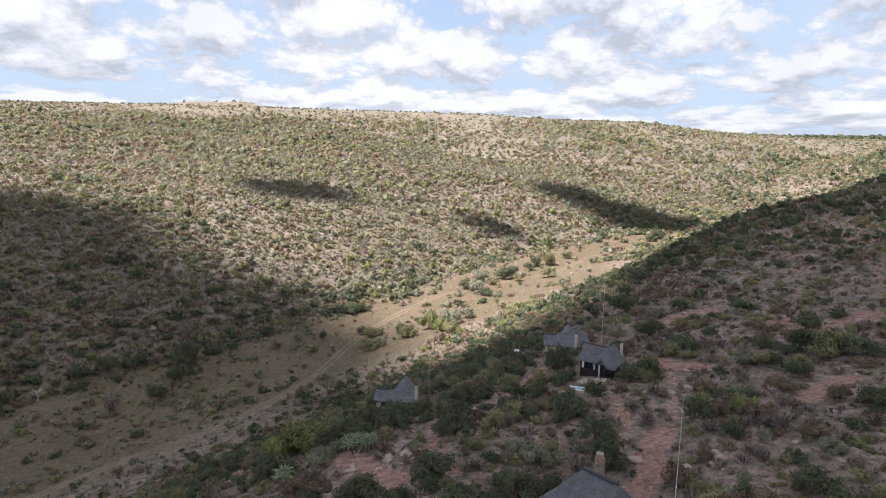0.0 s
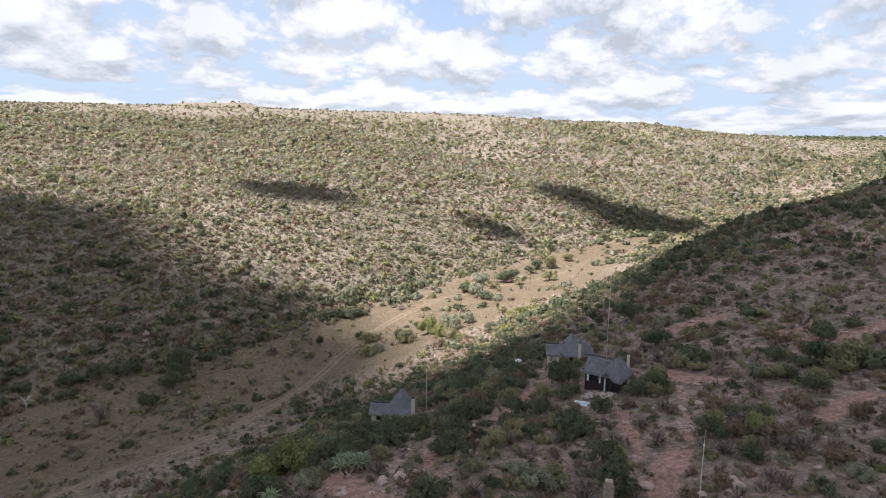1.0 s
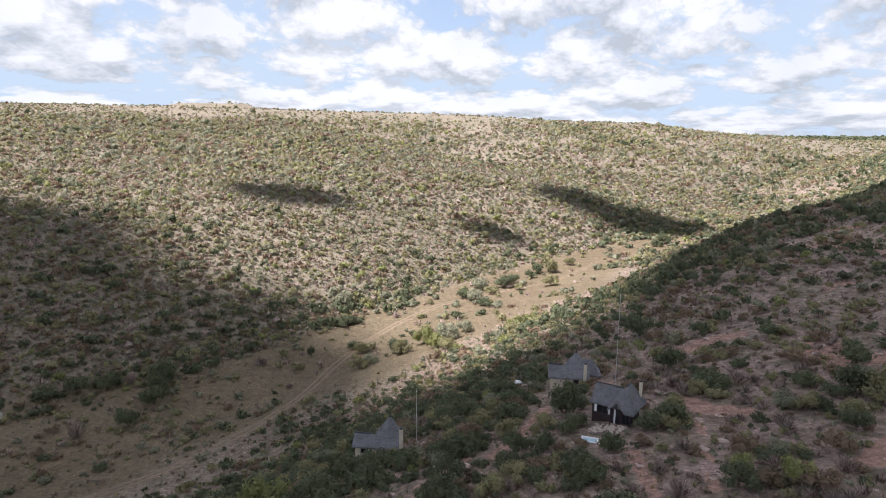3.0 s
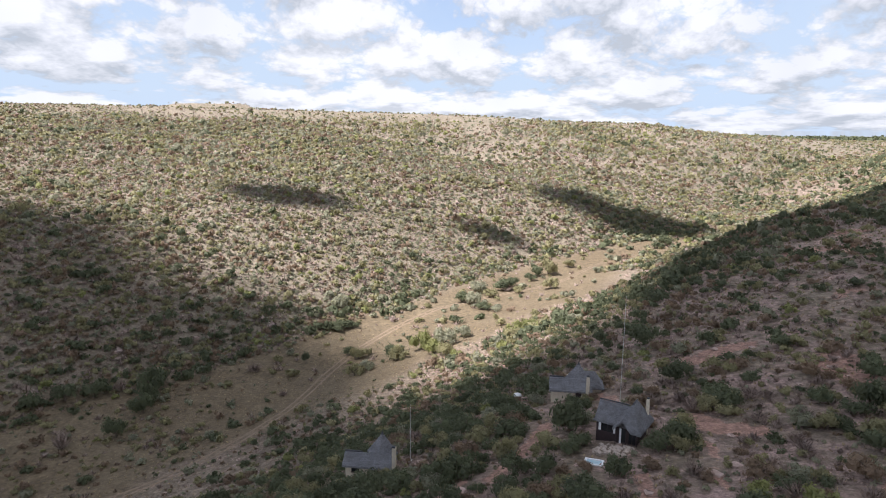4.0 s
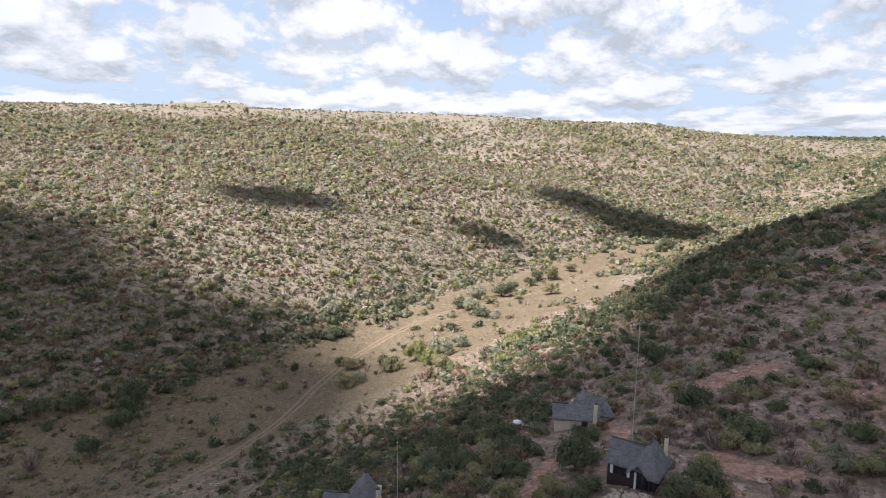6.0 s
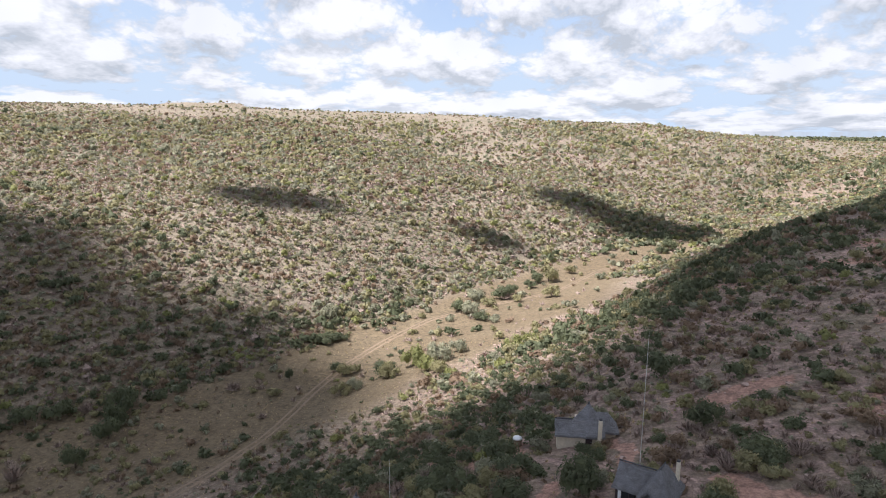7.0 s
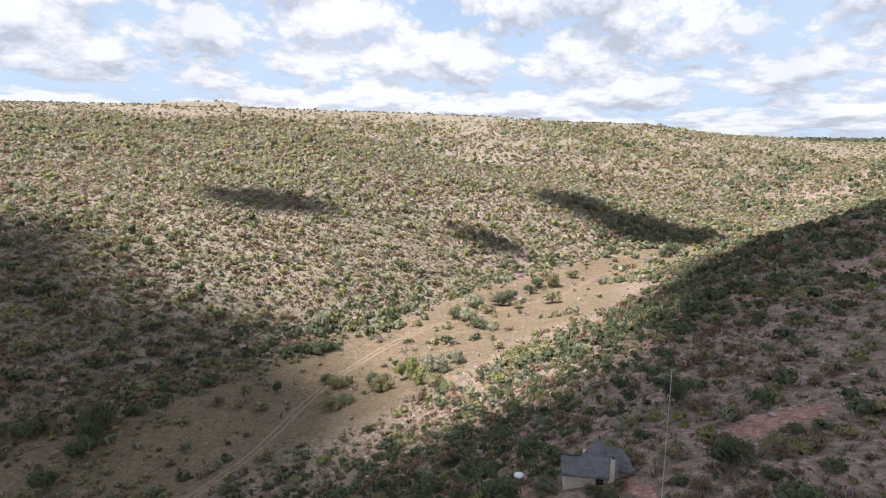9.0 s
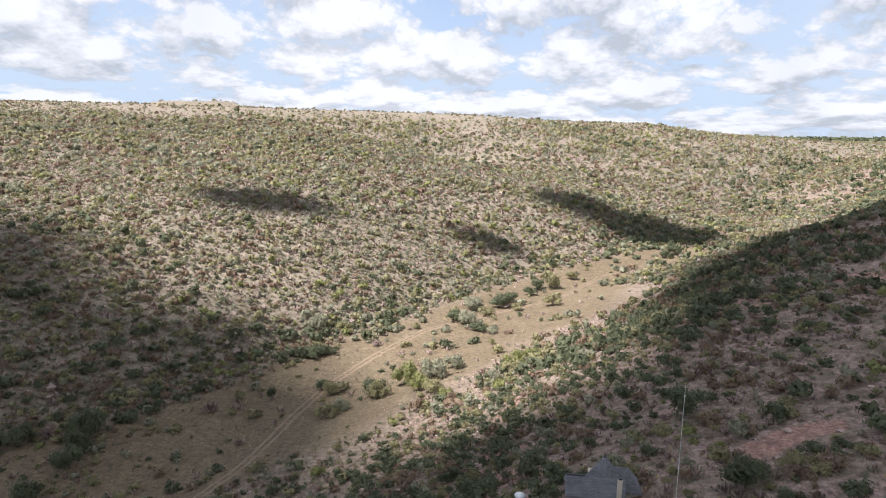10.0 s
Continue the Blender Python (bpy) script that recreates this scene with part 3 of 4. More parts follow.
def chalet(x, y, z, turn):
    """Dark timber chalet: thatched side wing, cross wing with an open front gable, deck under it."""
    h = thing("chalet", pose(x, y, z, 0, 0, turn) @ Matrix.Diagonal((0.66, 0.66, 0.89, 1)), "dark timber chalet under grey thatch with gabled porch", "house", "thatched cottages")
    walls(h, -3.7, 0.4, 0.3, 4.2, -1.6, 2.75, M_TIMBER)
    walls(h, 0.42, 4.3, -0.2, 5.8, -1.6, 2.3, M_TIMBER)
    part("roof", thatch(-4.1, 2.4, -0.5, 4.95, 2.6, 5.0, "x", (0.2, 0.0), 4), M_THATCH, h)
    part("roof", thatch(-0.1, 5.2, -1.4, 6.8, 2.3, 5.5, "y", (3.0, 2.5), 5, 0.3, 0.06, (1.7, 1.7, 1.35)), M_THATCH, h)
    ridge_cap(h, (-3.9, 2.22, 4.96), (1.9, 2.22, 4.98), 0.1)
    ridge_cap(h, (2.55, 1.7, 5.42), (2.55, 4.2, 5.42), 0.1)
    g = bmesh.new()                                   # timber gable behind the porch
    f = [g.verts.new(p) for p in ((0.5, -0.19, 2.3), (4.2, -0.19, 2.3), (1.8, -0.19, 3.3))]
    b = [g.verts.new(v.co + Vector((0, 0.18, 0))) for v in f]
    g.faces.new(f), g.faces.new(b[::-1])
    for i in range(3):
        g.faces.new((f[i], b[i], b[(i + 1) % 3], f[(i + 1) % 3]))
    part("gable", g, M_TIMBER, h, "dark timber gable wall")
    for i in range(19):                               # upright boards along both fronts
        xx = -3.62 + i * 0.21
        part("board", box(xx, xx + 0.19, 0.262, 0.296, -1.3, 0.85), M_TIMBER, h)
    for xx in (-3.0, -0.15):                          # pale drapes beside dark glass
        part("drape", box(xx - 0.24, xx + 0.24, 0.21, 0.255, 0.95, 2.35, 0.01), M_WHITE, h, "white drape in the window")
    add_window(h, -1.58, 0.28, 0.92, 2.2, 1.45)
    door = part("door", box(0.95, 1.3, -0.30, -0.22, -0.2, 2.1), M_WHITE, h, "white door leaf standing ajar")
    part("door_handle", tube([(1.25, -0.34, 0.95), (1.25, -0.34, 1.08)], [0.02, 0.02], 6), M_STEEL, door)
    add_window(h, 3.35, -0.22, 0.2, 1.35, 1.95)
    part("doorway", box(1.32, 2.2, -0.245, -0.205, -0.2, 2.1), M_GLASS, h, "dark glazed doorway")
    for xx in (0.5, 2.45, 4.4):
        part("porch_post", tube([(xx, -1.05, -1.6), (xx, -1.05, 2.5)], [0.09, 0.08], 8), M_TIMBER, h)
    part("deck", box(-0.2, 4.8, -1.6, -0.25, -0.42, -0.22), M_TIMBER, h, "dark timber deck")
    part("handrail", box(2.0, 4.7, -1.58, -1.50, 0.62, 0.70), M_TIMBER, h)
    for i in range(9):
        part("baluster", box(2.05 + i * 0.32, 2.10 + i * 0.32, -1.57, -1.51, -0.22, 0.62), M_TIMBER, h)
    chimney(h, 4.2, 5.5, -1.6, 5.45, 0.62, M_PLASTER, "cream plastered chimney")
    return h


chalet(14.3, 97.9, -1.75, -28)


def front_house(x, y, z, turn):
    h = thing("thatched_house", pose(x, y, z, 0, 0, turn) @ Matrix.Diagonal((0.8, 0.8, 0.9, 1)), "grey thatched house with dark ridge cap beside sandy yard", "house")
    walls(h, -4.0, 4.0, -3.2, 3.2, -1.5, 2.5, M_PLASTER)
    part("roof", thatch(-4.7, 4.7, -3.9, 3.9, 2.2, 5.7, "x", (3.4, 1.2), 8), M_THATCH, h)
    ridge_cap(h, (-1.25, 0, 5.68), (3.5, 0, 5.68), 0.2)
    return h


front_house(9.1, 58.4, -1.1, -42)


def rock_mesh(rng, r, squash=0.7, name="rock"):
    bm = bmesh.new()
    bmesh.ops.create_icosphere(bm, subdivisions=2, radius=r)
    o = Vector((rng.uniform(0, 50), rng.uniform(0, 50), rng.uniform(0, 50)))
    for v in bm.verts:
        v.co *= 1 + 0.45 * noise.noise(v.co / r * 1.1 + o)
        v.co.z *= squash
    return bm


def stone_chimney(x, y):
    z = gz(x, y)
    h = thing("stone_pillar", pose(x, y, z), "tall tapering pale stone chimney pillar behind thatched roof", "chimney")
    rng = random.Random(12)
    zz, k = -0.3, 0
    while zz < 4.0:
        w = 0.62 - 0.06 * zz
        bm = box(-w * rng.uniform(0.9, 1.1), w * rng.uniform(0.9, 1.1), -w, w, zz, zz + 0.42, 0.06)
        ob = part("stone", bm, M_STONE, h)
        ob.rotation_euler = (0, 0, rng.uniform(-0.2, 0.2))
        zz += 0.424
    return h


stone_chimney(10.3, 62.4)


def mast(x, y, top, label="thin galvanised lightning mast beside thatched cottage"):
    z = gz(x, y)
    h = thing("lightning_mast", pose(x, y, z), label, "mast", "lightning masts")
    n = top - z
    part("pole", tube([(0, 0, -0.3), (0, 0, n * 0.5), (0, 0, n - 1.2)], [0.042, 0.036, 0.026], 8), M_STEEL, h)
    part("spike", tube([(0, 0, n - 1.196), (0, 0, n)], [0.02, 0.01], 6), M_STEEL, h)
    part("base_plate", box(-0.25, 0.25, -0.25, 0.25, -0.1, 0.06, 0.02), M_STEEL, h)
    for a in (0.4, 2.5, 4.6):
        part("clamp", tube([(0, 0, n * a / 5), (0, 0, n * a / 5 + 0.12)], [0.07, 0.07], 8), M_STEEL, h)
    return h


mast(16.8, 109.5, 13.7)
mast(-12.3, 105.6, -1.7)
mast(13.6, 47.2, 16.5)


def plunge_pool(x, y):
    z = gz(x, y) - 0.10
    h = thing("plunge_pool", pose(x, y, z, 0, 0, -14), "small white-rimmed plunge pool on stony slope", "pool")
    for a in ((-1.1, 1.1, -0.75, -0.5), (-1.1, 1.1, 0.5, 0.75), (-1.1, -0.85, -0.497, 0.497), (0.85, 1.1, -0.497, 0.497)):
        part("rim", box(*a, -0.6, 0.30, 0.04), M_WHITE, h)
    part("water", box(-0.85, 0.85, -0.5, 0.5, -0.5, 0.2), M_WATER, h, "pale blue pool water")
    return h


plunge_pool(11.1, 91.8)


def stone_patio(x, y):
    """Loose flat stones before the chalet's porch."""
    h = thing("stone_patio", pose(x, y, gz(x, y) + 0.08, 0, 0, -28), "pale flat stones laid before chalet porch", "patio")
    rng = random.Random(4)
    for i in range(63):
        w, d = rng.uniform(0.12, 0.34), rng.uniform(0.10, 0.26)
        ob = part("paving_stone", box(-w, w, -d, d, -0.3, 0.06, 0.05), M_PALE, h)
        px, py = (i % 9) * 0.45 - 2.0 + rng.uniform(-0.28, 0.28), (i // 9) * 0.42 - 1.6 + rng.uniform(-0.12, 0.12)
        c = h.matrix_world @ Vector((px, py, 0))
        ob.matrix_local = pose(px, py, gz(c.x, c.y) - gz(x, y) + 0.1 + rng.uniform(0, 0.06), 0, 0, rng.uniform(-35, 35))
    return h


stone_patio(14.0, 95.2)



def water_tank(x, y):
    z = gz(x, y) + 0.25
    h = thing("water_tank", pose(x, y, z), "small rusty tank with white domed lid among bushes", "tank")
    part("drum", tube([(0, 0, -0.3), (0, 0, 0.2), (0, 0, 0.9)], [0.62, 0.64, 0.62], 20), M_ROAD, h, smooth=True)
    part("lid", tube([(0, 0, 0.904), (0, 0, 1.1), (0, 0, 1.3)], [0.72, 0.62, 0.2], 20), M_WHITE, h, "white domed lid", True)
    return h


water_tank(2.8, 124.8)

# ---- plants ----
def turned_out(vs, fs, ns):
    """Faces wound so that they look the way of their normals."""
    vs, fs, ns = np.array(vs), np.array(fs), np.array(ns)
    n = np.cross(vs[fs[:, 1]] - vs[fs[:, 0]], vs[fs[:, 2]] - vs[fs[:, 0]])
    back = (n * ns[fs[:, 0]]).sum(1) < 0
    fs[back] = fs[back][:, ::-1]
    return vs, fs, ns / np.linalg.norm(ns, axis=1)[:, None]


def leaf_cloud(rng, lobes, per_lobe, leaf, core=True, spread=0.62):
    """Verts, faces and normals of a crown of radius about 1: heaped lobes of small leaf blades over dark cores,
    shaded as rounded clumps."""
    vs, fs, ns = [], [], []

    def blade(c, n, s, aspect, out, full=False):
        t = np.cross(n, rng.normal(size=3))
        t /= np.linalg.norm(t) + 1e-9
        b = np.cross(n, t) * aspect
        k = len(vs)
        if full:
            vs.extend([c - t * s - b * s, c + t * s - b * s, c + t * s + b * s, c - t * s + b * s])
            fs.extend([(k, k + 1, k + 2), (k, k + 2, k + 3)])
            ns.extend([out] * 4)
        else:
            vs.extend([c - t * s - b * s * 0.7, c + t * s - b * s * 0.5, c + t * s * rng.uniform(-0.4, 0.4) + b * s * 1.2])
            fs.append((k, k + 1, k + 2))
            ns.extend([out] * 3)
    for i in range(lobes):
        a, d = rng.uniform(0, 2 * math.pi), spread * math.sqrt(rng.uniform(0.02, 1)) * (lobes > 1)
        r = rng.uniform(0.34, 0.60) if lobes > 1 else 0.8
        c = np.array([d * math.cos(a), d * math.sin(a), r * 0.75 + rng.uniform(0.0, 0.55) * (1 - 0.5 * d)])
        if core:                                    # a rough dark core
            for n in np.array([(0.8, 0.4, 0.3), (-0.8, 0.4, 0.3), (0, -0.9, 0.3), (0, 0, 1)], float):
                n2 = n + rng.normal(size=3) * 0.25
                n2 /= np.linalg.norm(n2)
                blade(c + n2 * r * 0.34, n2, r * 0.36, 1.0, n2, True)
        for _ in range(per_lobe):
            n = rng.normal(size=3)
            n[2] = abs(n[2]) * 1.1 - 0.35
            n /= np.linalg.norm(n)
            m = n * 0.9 + rng.normal(size=3) * 0.4
            m /= np.linalg.norm(m)
            blade(c + n * r * rng.uniform(0.72, 1.08) * np.array([1, 1, 0.85]), m, leaf * rng.uniform(0.7, 1.5), rng.uniform(0.6, 1.1), n * 0.75 + m * 0.25)
    return turned_out(vs, fs, ns)


def twig_cloud(rng, n, width):
    """A leafless bush: thin blades fanning up from the base."""
    vs, fs, ns = [], [], []
    for i in range(n):
        a, tilt = rng.uniform(0, 2 * math.pi), rng.uniform(0.05, 1.15)
        d = np.array([math.sin(tilt) * math.cos(a), math.sin(tilt) * math.sin(a), math.cos(tilt)])
        root = d * rng.uniform(0.0, 0.55) + np.array([rng.normal() * 0.12, rng.normal() * 0.12, 0])
        tip = root + d * rng.uniform(0.35, 0.75) + rng.normal(size=3) * 0.12
        s = np.cross(d, rng.normal(size=3))
        s = s / np.linalg.norm(s) * width * rng.uniform(0.6, 1.4)
        k = len(vs)
        vs.extend([root - s, root + s, tip])
        fs.append((k, k + 1, k + 2))
        side = np.cross(s, d)
        side *= (1 if side @ d >= 0 else -1) / np.linalg.norm(side)
        ns.extend([d * 0.6 + side * 0.5 + np.array([0, 0, 0.2])] * 3)
    return turned_out(vs, fs, ns)


def tuft(rng, n):
    vs, fs = [], []
    for i in range(n):
        a = rng.uniform(0, 2 * math.pi)
        d = np.array([math.cos(a), math.sin(a), 0])
        s = np.array([-d[1], d[0], 0]) * rng.uniform(0.10, 0.2)
        root, tip = d * 0.12, d * rng.uniform(0.35, 0.8) + np.array([0, 0, rng.uniform(0.6, 1.0)])
        k = len(vs)
        vs.extend([root - s, root + s, tip])
        fs.append((k, k + 1, k + 2))
    return np.array(vs), np.array(fs)


def stone(rng):
    """A six-sided boulder of 14 quads."""
    n = 5
    vs = [np.array([0.9 * math.cos(a) * rng.uniform(0.7, 1.2), 0.9 * math.sin(a) * rng.uniform(0.7, 1.2), z])
          for z, k in ((-0.3, 1), (0.35, 0.8)) for a in (2 * math.pi * i / n + rng.uniform(-0.25, 0.25) for i in range(n))]
    vs.append(np.array([0.1, 0, 0.62]))
    fs = [(i, (i + 1) % n, n + (i + 1) % n, n + i) for i in range(n)]
    fs += [(n, n + 1, n + 2, 2 * n), (n + 2, n + 3, n + 4, 2 * n)]
    return np.array(vs), np.array(fs)


def scatter(name, templates, spots, materials, label, category, smooth=False):
    """One joined mesh of many plants. spots: x, y, z, radius, height factor, turn, template number, material number."""
    spots = np.asarray(spots, float)
    allv, allf, allm, alln, base = [], [], [], [], 0
    for ti, (tv, tf, *tn) in enumerate(templates):
        s = spots[spots[:, 6].astype(int) == ti]
        if not len(s):
            continue
        c, si = np.cos(s[:, 5])[:, None], np.sin(s[:, 5])[:, None]
        x = (tv[None, :, 0] * c - tv[None, :, 1] * si) * s[:, 3:4] + s[:, 0:1]
        y = (tv[None, :, 0] * si + tv[None, :, 1] * c) * s[:, 3:4] + s[:, 1:2]
        z = tv[None, :, 2] * s[:, 3:4] * s[:, 4:5] + s[:, 2:3]
        v = np.stack([x, y, z], -1).reshape(-1, 3)
        f = (tf[None] + (np.arange(len(s)) * len(tv))[:, None, None]).reshape(-1, tf.shape[1]) + base
        allv.append(v), allf.append(f), allm.append(np.repeat(s[:, 7].astype(np.int32), len(tf)))
        if tn:
            n = tn[0]
            alln.append(np.stack([n[None, :, 0] * c - n[None, :, 1] * si, n[None, :, 0] * si + n[None, :, 1] * c,
                                  np.repeat(n[None, :, 2], len(s), 0)], -1).reshape(-1, 3))
        base += len(v)
    me = mesh_from(name, np.concatenate(allv), np.concatenate(allf), smooth or bool(alln), np.concatenate(alln) if alln else None)
    for m in materials:
        me.materials.append(m)
    me.polygons.foreach_set("material_index", np.concatenate(allm))
    ob = new(name, me)
    return tagged(ob, label, category, kind="stuff")


def jittered(x0, x1, y0, y1, cell, rng):
    gx, gy = np.meshgrid(np.arange(x0, x1, cell), np.arange(y0, y1, cell))
    return (np.stack([gx.ravel(), gy.ravel()], -1) + rng.uniform(0, cell, (gx.size, 2)))


HOUSES = [(-17.2, 103.0, 3.3), (9.8, 122.3, 3.2), (14, 122.6, 3.2), (16.3, 98.8, 4.2), (9.1, 58.4, 5.5), (11.8, 92.2, 2.0), (2.8, 124.8, 1.0)]
# lines of sight kept open by the yards in front of the cottages
YARDS = [(11.6, 118.6, 1.8), (8.6, 119.2, 1.4), (16.8, 94.6, 1.6), (18.8, 95.0, 1.0), (14, 94.5, 1.4), (11.3, 89.3, 1.6), (11.0, 87.0, 1.3), (9.2, 119, 0.8), (15, 118, 1.2), (12.7, 61.5, 2.2), (8.0, 117.3, 1.4), (10.6, 96.0, 1.3), (13.2, 92.6, 1.2), (12.7, 96.8, 1.6), (13.2, 95.6, 1.4), (2.7, 122.4, 1.6), (2.6, 120.0, 1.4), (2.5, 118.0, 1.1), (8.4, 115.2, 1.6), (8.2, 113.0, 1.6), (8.0, 111.0, 1.2)]


def free_of(p, margin):
    ok = np.ones(len(p), bool)
    for x, y, r in HOUSES + YARDS:
        ok &= np.hypot(p[:, 0] - x, p[:, 1] - y) > r + margin
    for pts, half in PATHS:
        ok &= distance_to(pts, p[:, 0], p[:, 1]) > half * 0.8 + margin * 0.8
    ok &= distance_to(ROAD, p[:, 0], p[:, 1]) > 1.6 + margin
    return ok


def in_view(p, extra=0.0):
    """The wedge of land that the flight looks over."""
    x, y = p[:, 0], p[:, 1]
    return (y > 40) & (x < 0.62 * y + 14 + extra) & (x > -0.95 * y - 14 - extra)


def density(p):
    """How thickly bush stands, 0..1."""
    x, y = p[:, 0], p[:, 1]
    u, o = valley(x, y)
    clump = fbm(x, y, 26, 41) * 0.6 + fbm(x, y, 8, 43) * 0.4
    stands = fbm(x, y * 1.8, 75, 45)                         # wide stands and openings
    d = (0.55 + 0.7 * step(clump, 0.30, 0.55)) * (0.68 + 0.75 * step(stands, 0.38, 0.58))
    belt = np.exp(-((-o - 87) / 17) ** 2)                    # green belt on the steep bank
    d = d + 0.55 * belt
    d *= 1 - 0.6 * step(-o, 30, 36) * step(-o, 64, 46)
    d *= 1 - 0.58 * step(-o, 112, 135) * step(u, 110, 150)
    d *= 1 - (0.94 - 0.22 * step(u, 115, 90)) * meadow_mask(x, y) * (1 - 0.75 * step(fbm(x, y, 12, 47), 0.66, 0.76))
    d *= 1 + 0.9 * step(-o, 85, 105) * step(u, 108, 84)      # thick bush above the cottages
    banks = np.minimum(distance_to(STREAM, x, y), distance_to(THICKET, x, y))
    d = np.maximum(d, 0.95 * step(6.5 - banks, 0, 4))
    d = d + 0.70 * step(o, 15, 30) * step(o, 150, 90) * step(u, 190, 130)
    wood = np.exp(-(np.hypot((x - 105) / 60, (y - 505) / 42)) ** 2) + np.exp(-(np.hypot((x - 190) / 60, (y - 590) / 40)) ** 2)
    d = d + 0.9 * wood
    top = step(ground_z(x, y), 34, 52) * (o > 100)
    return d * (1 - 0.72 * top)


def species(p, rng):
    """Material number by place: greener on the bank and in gullies, greyer on stony slopes; far leaves kept paler to
    imitate haze.
    """
    x, y = p[:, 0], p[:, 1]
    u, o = valley(x, y)
    wet = fbm(x, y, 40, 51) + 0.30 * np.exp(-((-o - 80) / 24) ** 2) + 0.2 * np.exp(-((o - 28) / 12) ** 2)
    wet = wet + 0.5 * (fbm(x, y * 1.8, 75, 45) - 0.48) * (o > 20)
    wet = wet + 0.4 * np.exp(-(np.hypot((x - 105) / 60, (y - 505) / 42)) ** 2)
    r = rng.random(len(p)) + (wet - 0.5) * 0.9 - 0.12 * step(o, 40, 90)
    m = np.full(len(p), 4)
    m[r > 0.38] = 2
    m[r > 0.60] = 1
    m[r > 0.93] = 0
    # thicket at the left foot, in darker leaves to deepen the cloud shade
    foot = step(o, 12, 30) * step(o, 150, 90) * step(u, 190, 130)
    m[(rng.random(len(p)) < 0.30 * foot)] = 0
    m[(m == 2) & (rng.random(len(p)) < 0.7 * foot)] = 5
    q = rng.random(len(p))
    m[q < 0.012] = 3
    m[(q > 0.05) & (q < 0.15)] = 5
    near = o < -40                                           # browner bush round the cottages, also darkened against the hazy far leaves
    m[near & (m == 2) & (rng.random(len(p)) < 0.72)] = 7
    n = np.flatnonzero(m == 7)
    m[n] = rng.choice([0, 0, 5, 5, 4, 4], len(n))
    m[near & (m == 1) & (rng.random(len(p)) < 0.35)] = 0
    # half the dark far bushes turn olive: haze put into the leaf colour
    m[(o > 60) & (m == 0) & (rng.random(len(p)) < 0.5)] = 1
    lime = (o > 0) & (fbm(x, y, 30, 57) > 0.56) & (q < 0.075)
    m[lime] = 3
    return m


rng = np.random.default_rng(11)
NEAR_T = [leaf_cloud(rng, 8, 34, 0.096, True, 0.75) for _ in range(6)] + [twig_cloud(rng, 170, 0.03) for _ in range(3)]
MID_T = [leaf_cloud(rng, 6, 12, 0.165, True, 0.68) for _ in range(6)] + [twig_cloud(rng, 60, 0.06) for _ in range(3)]
MILD_T = [leaf_cloud(rng, 4, 12, 0.25, False, 0.6) for _ in range(6)] + [twig_cloud(rng, 34, 0.10) for _ in range(3)]
DOT_T = [leaf_cloud(rng, 1, 10, 0.5, False, 0.5) for _ in range(6)] + [twig_cloud(rng, 9, 0.2) for _ in range(3)]
FAR_T = [leaf_cloud(rng, 3, 8, 0.32, False, 0.6) for _ in range(6)] + [twig_cloud(rng, 18, 0.14) for _ in range(3)]


def plant_spots(p, rng, lo, hi, tall=1.2):
    """Spots for scatter(): size by species and chance."""
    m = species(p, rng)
    r = lo + (hi - lo) * rng.random(len(p)) ** 1.7
    r = np.where(m == 0, r * 1.25, r)
    r = np.where(m == 4, r * 0.85, r)
    tmpl = np.where((m == 4), 6 + rng.integers(0, 3, len(p)), rng.integers(0, 6, len(p)))
    r = r * (1 - 0.4 * step(ground_z(p[:, 0], p[:, 1]), 36, 52) * (p[:, 1] > 300))
    h = rng.uniform(0.75, 1.15, len(p)) * tall
    z = ground_z(p[:, 0], p[:, 1]) - 0.12 * r - 0.1
    return np.stack([p[:, 0], p[:, 1], z, r, h, rng.uniform(0, 6.28, len(p)), tmpl, m], -1)


def thin(p, rng, scale=1.0):
    return p[rng.random(len(p)) < density(p) * scale]


# single trees of the valley and slopes: x, y, radius, height factor, material
MEADOW_TREES = [(-66, 223, 1.3, 1.8, 0), (-64, 257, 4.6, 0.5, 0), (-59, 260, 3.0, 0.6, 0), (-28, 229, 4.0, 0.95, 3), (-20, 233, 3.8, 1.0, 2), (-23, 222, 3.2, 0.8, 3),
                (-15, 240, 3.4, 0.9, 2), (-34, 221, 3.4, 0.8, 1), (3.4, 233, 3.3, 0.8, 3), (9, 237, 2.8, 0.8, 3), (22, 370, 5.4, 0.95, 1), (16, 366, 4.0, 0.9, 0),
                (-49, 227, 3.0, 0.8, 1), (-53, 231, 2.4, 0.8, 0), (-36, 224, 3.6, 0.9, 0), (-18.5, 218, 3.0, 0.8, 1), (-14.5, 212, 2.0, 0.8, 3), (2.6, 224, 3.2, 0.8, 1), (-2, 222, 2.2, 0.8, 2),
                (-45, 270, 2.0, 1.0, 4), (-9, 290, 3.4, 0.6, 0), (-4, 287, 2.4, 0.7, 2), (-14, 300, 4.2, 0.9, 2), (-20, 303, 3.6, 0.8, 0), (0, 326, 3.4, 0.8, 4), (6, 322, 2.6, 0.8, 1), (21, 331, 4.0, 0.9, 1),
                (12, 352, 3.0, 0.8, 0), (34, 388, 3.4, 0.8, 1), (48, 372, 2.8, 0.8, 2), (-2, 328, 4.6, 0.75, 0), (-14, 322, 5.0, 0.7, 2)]
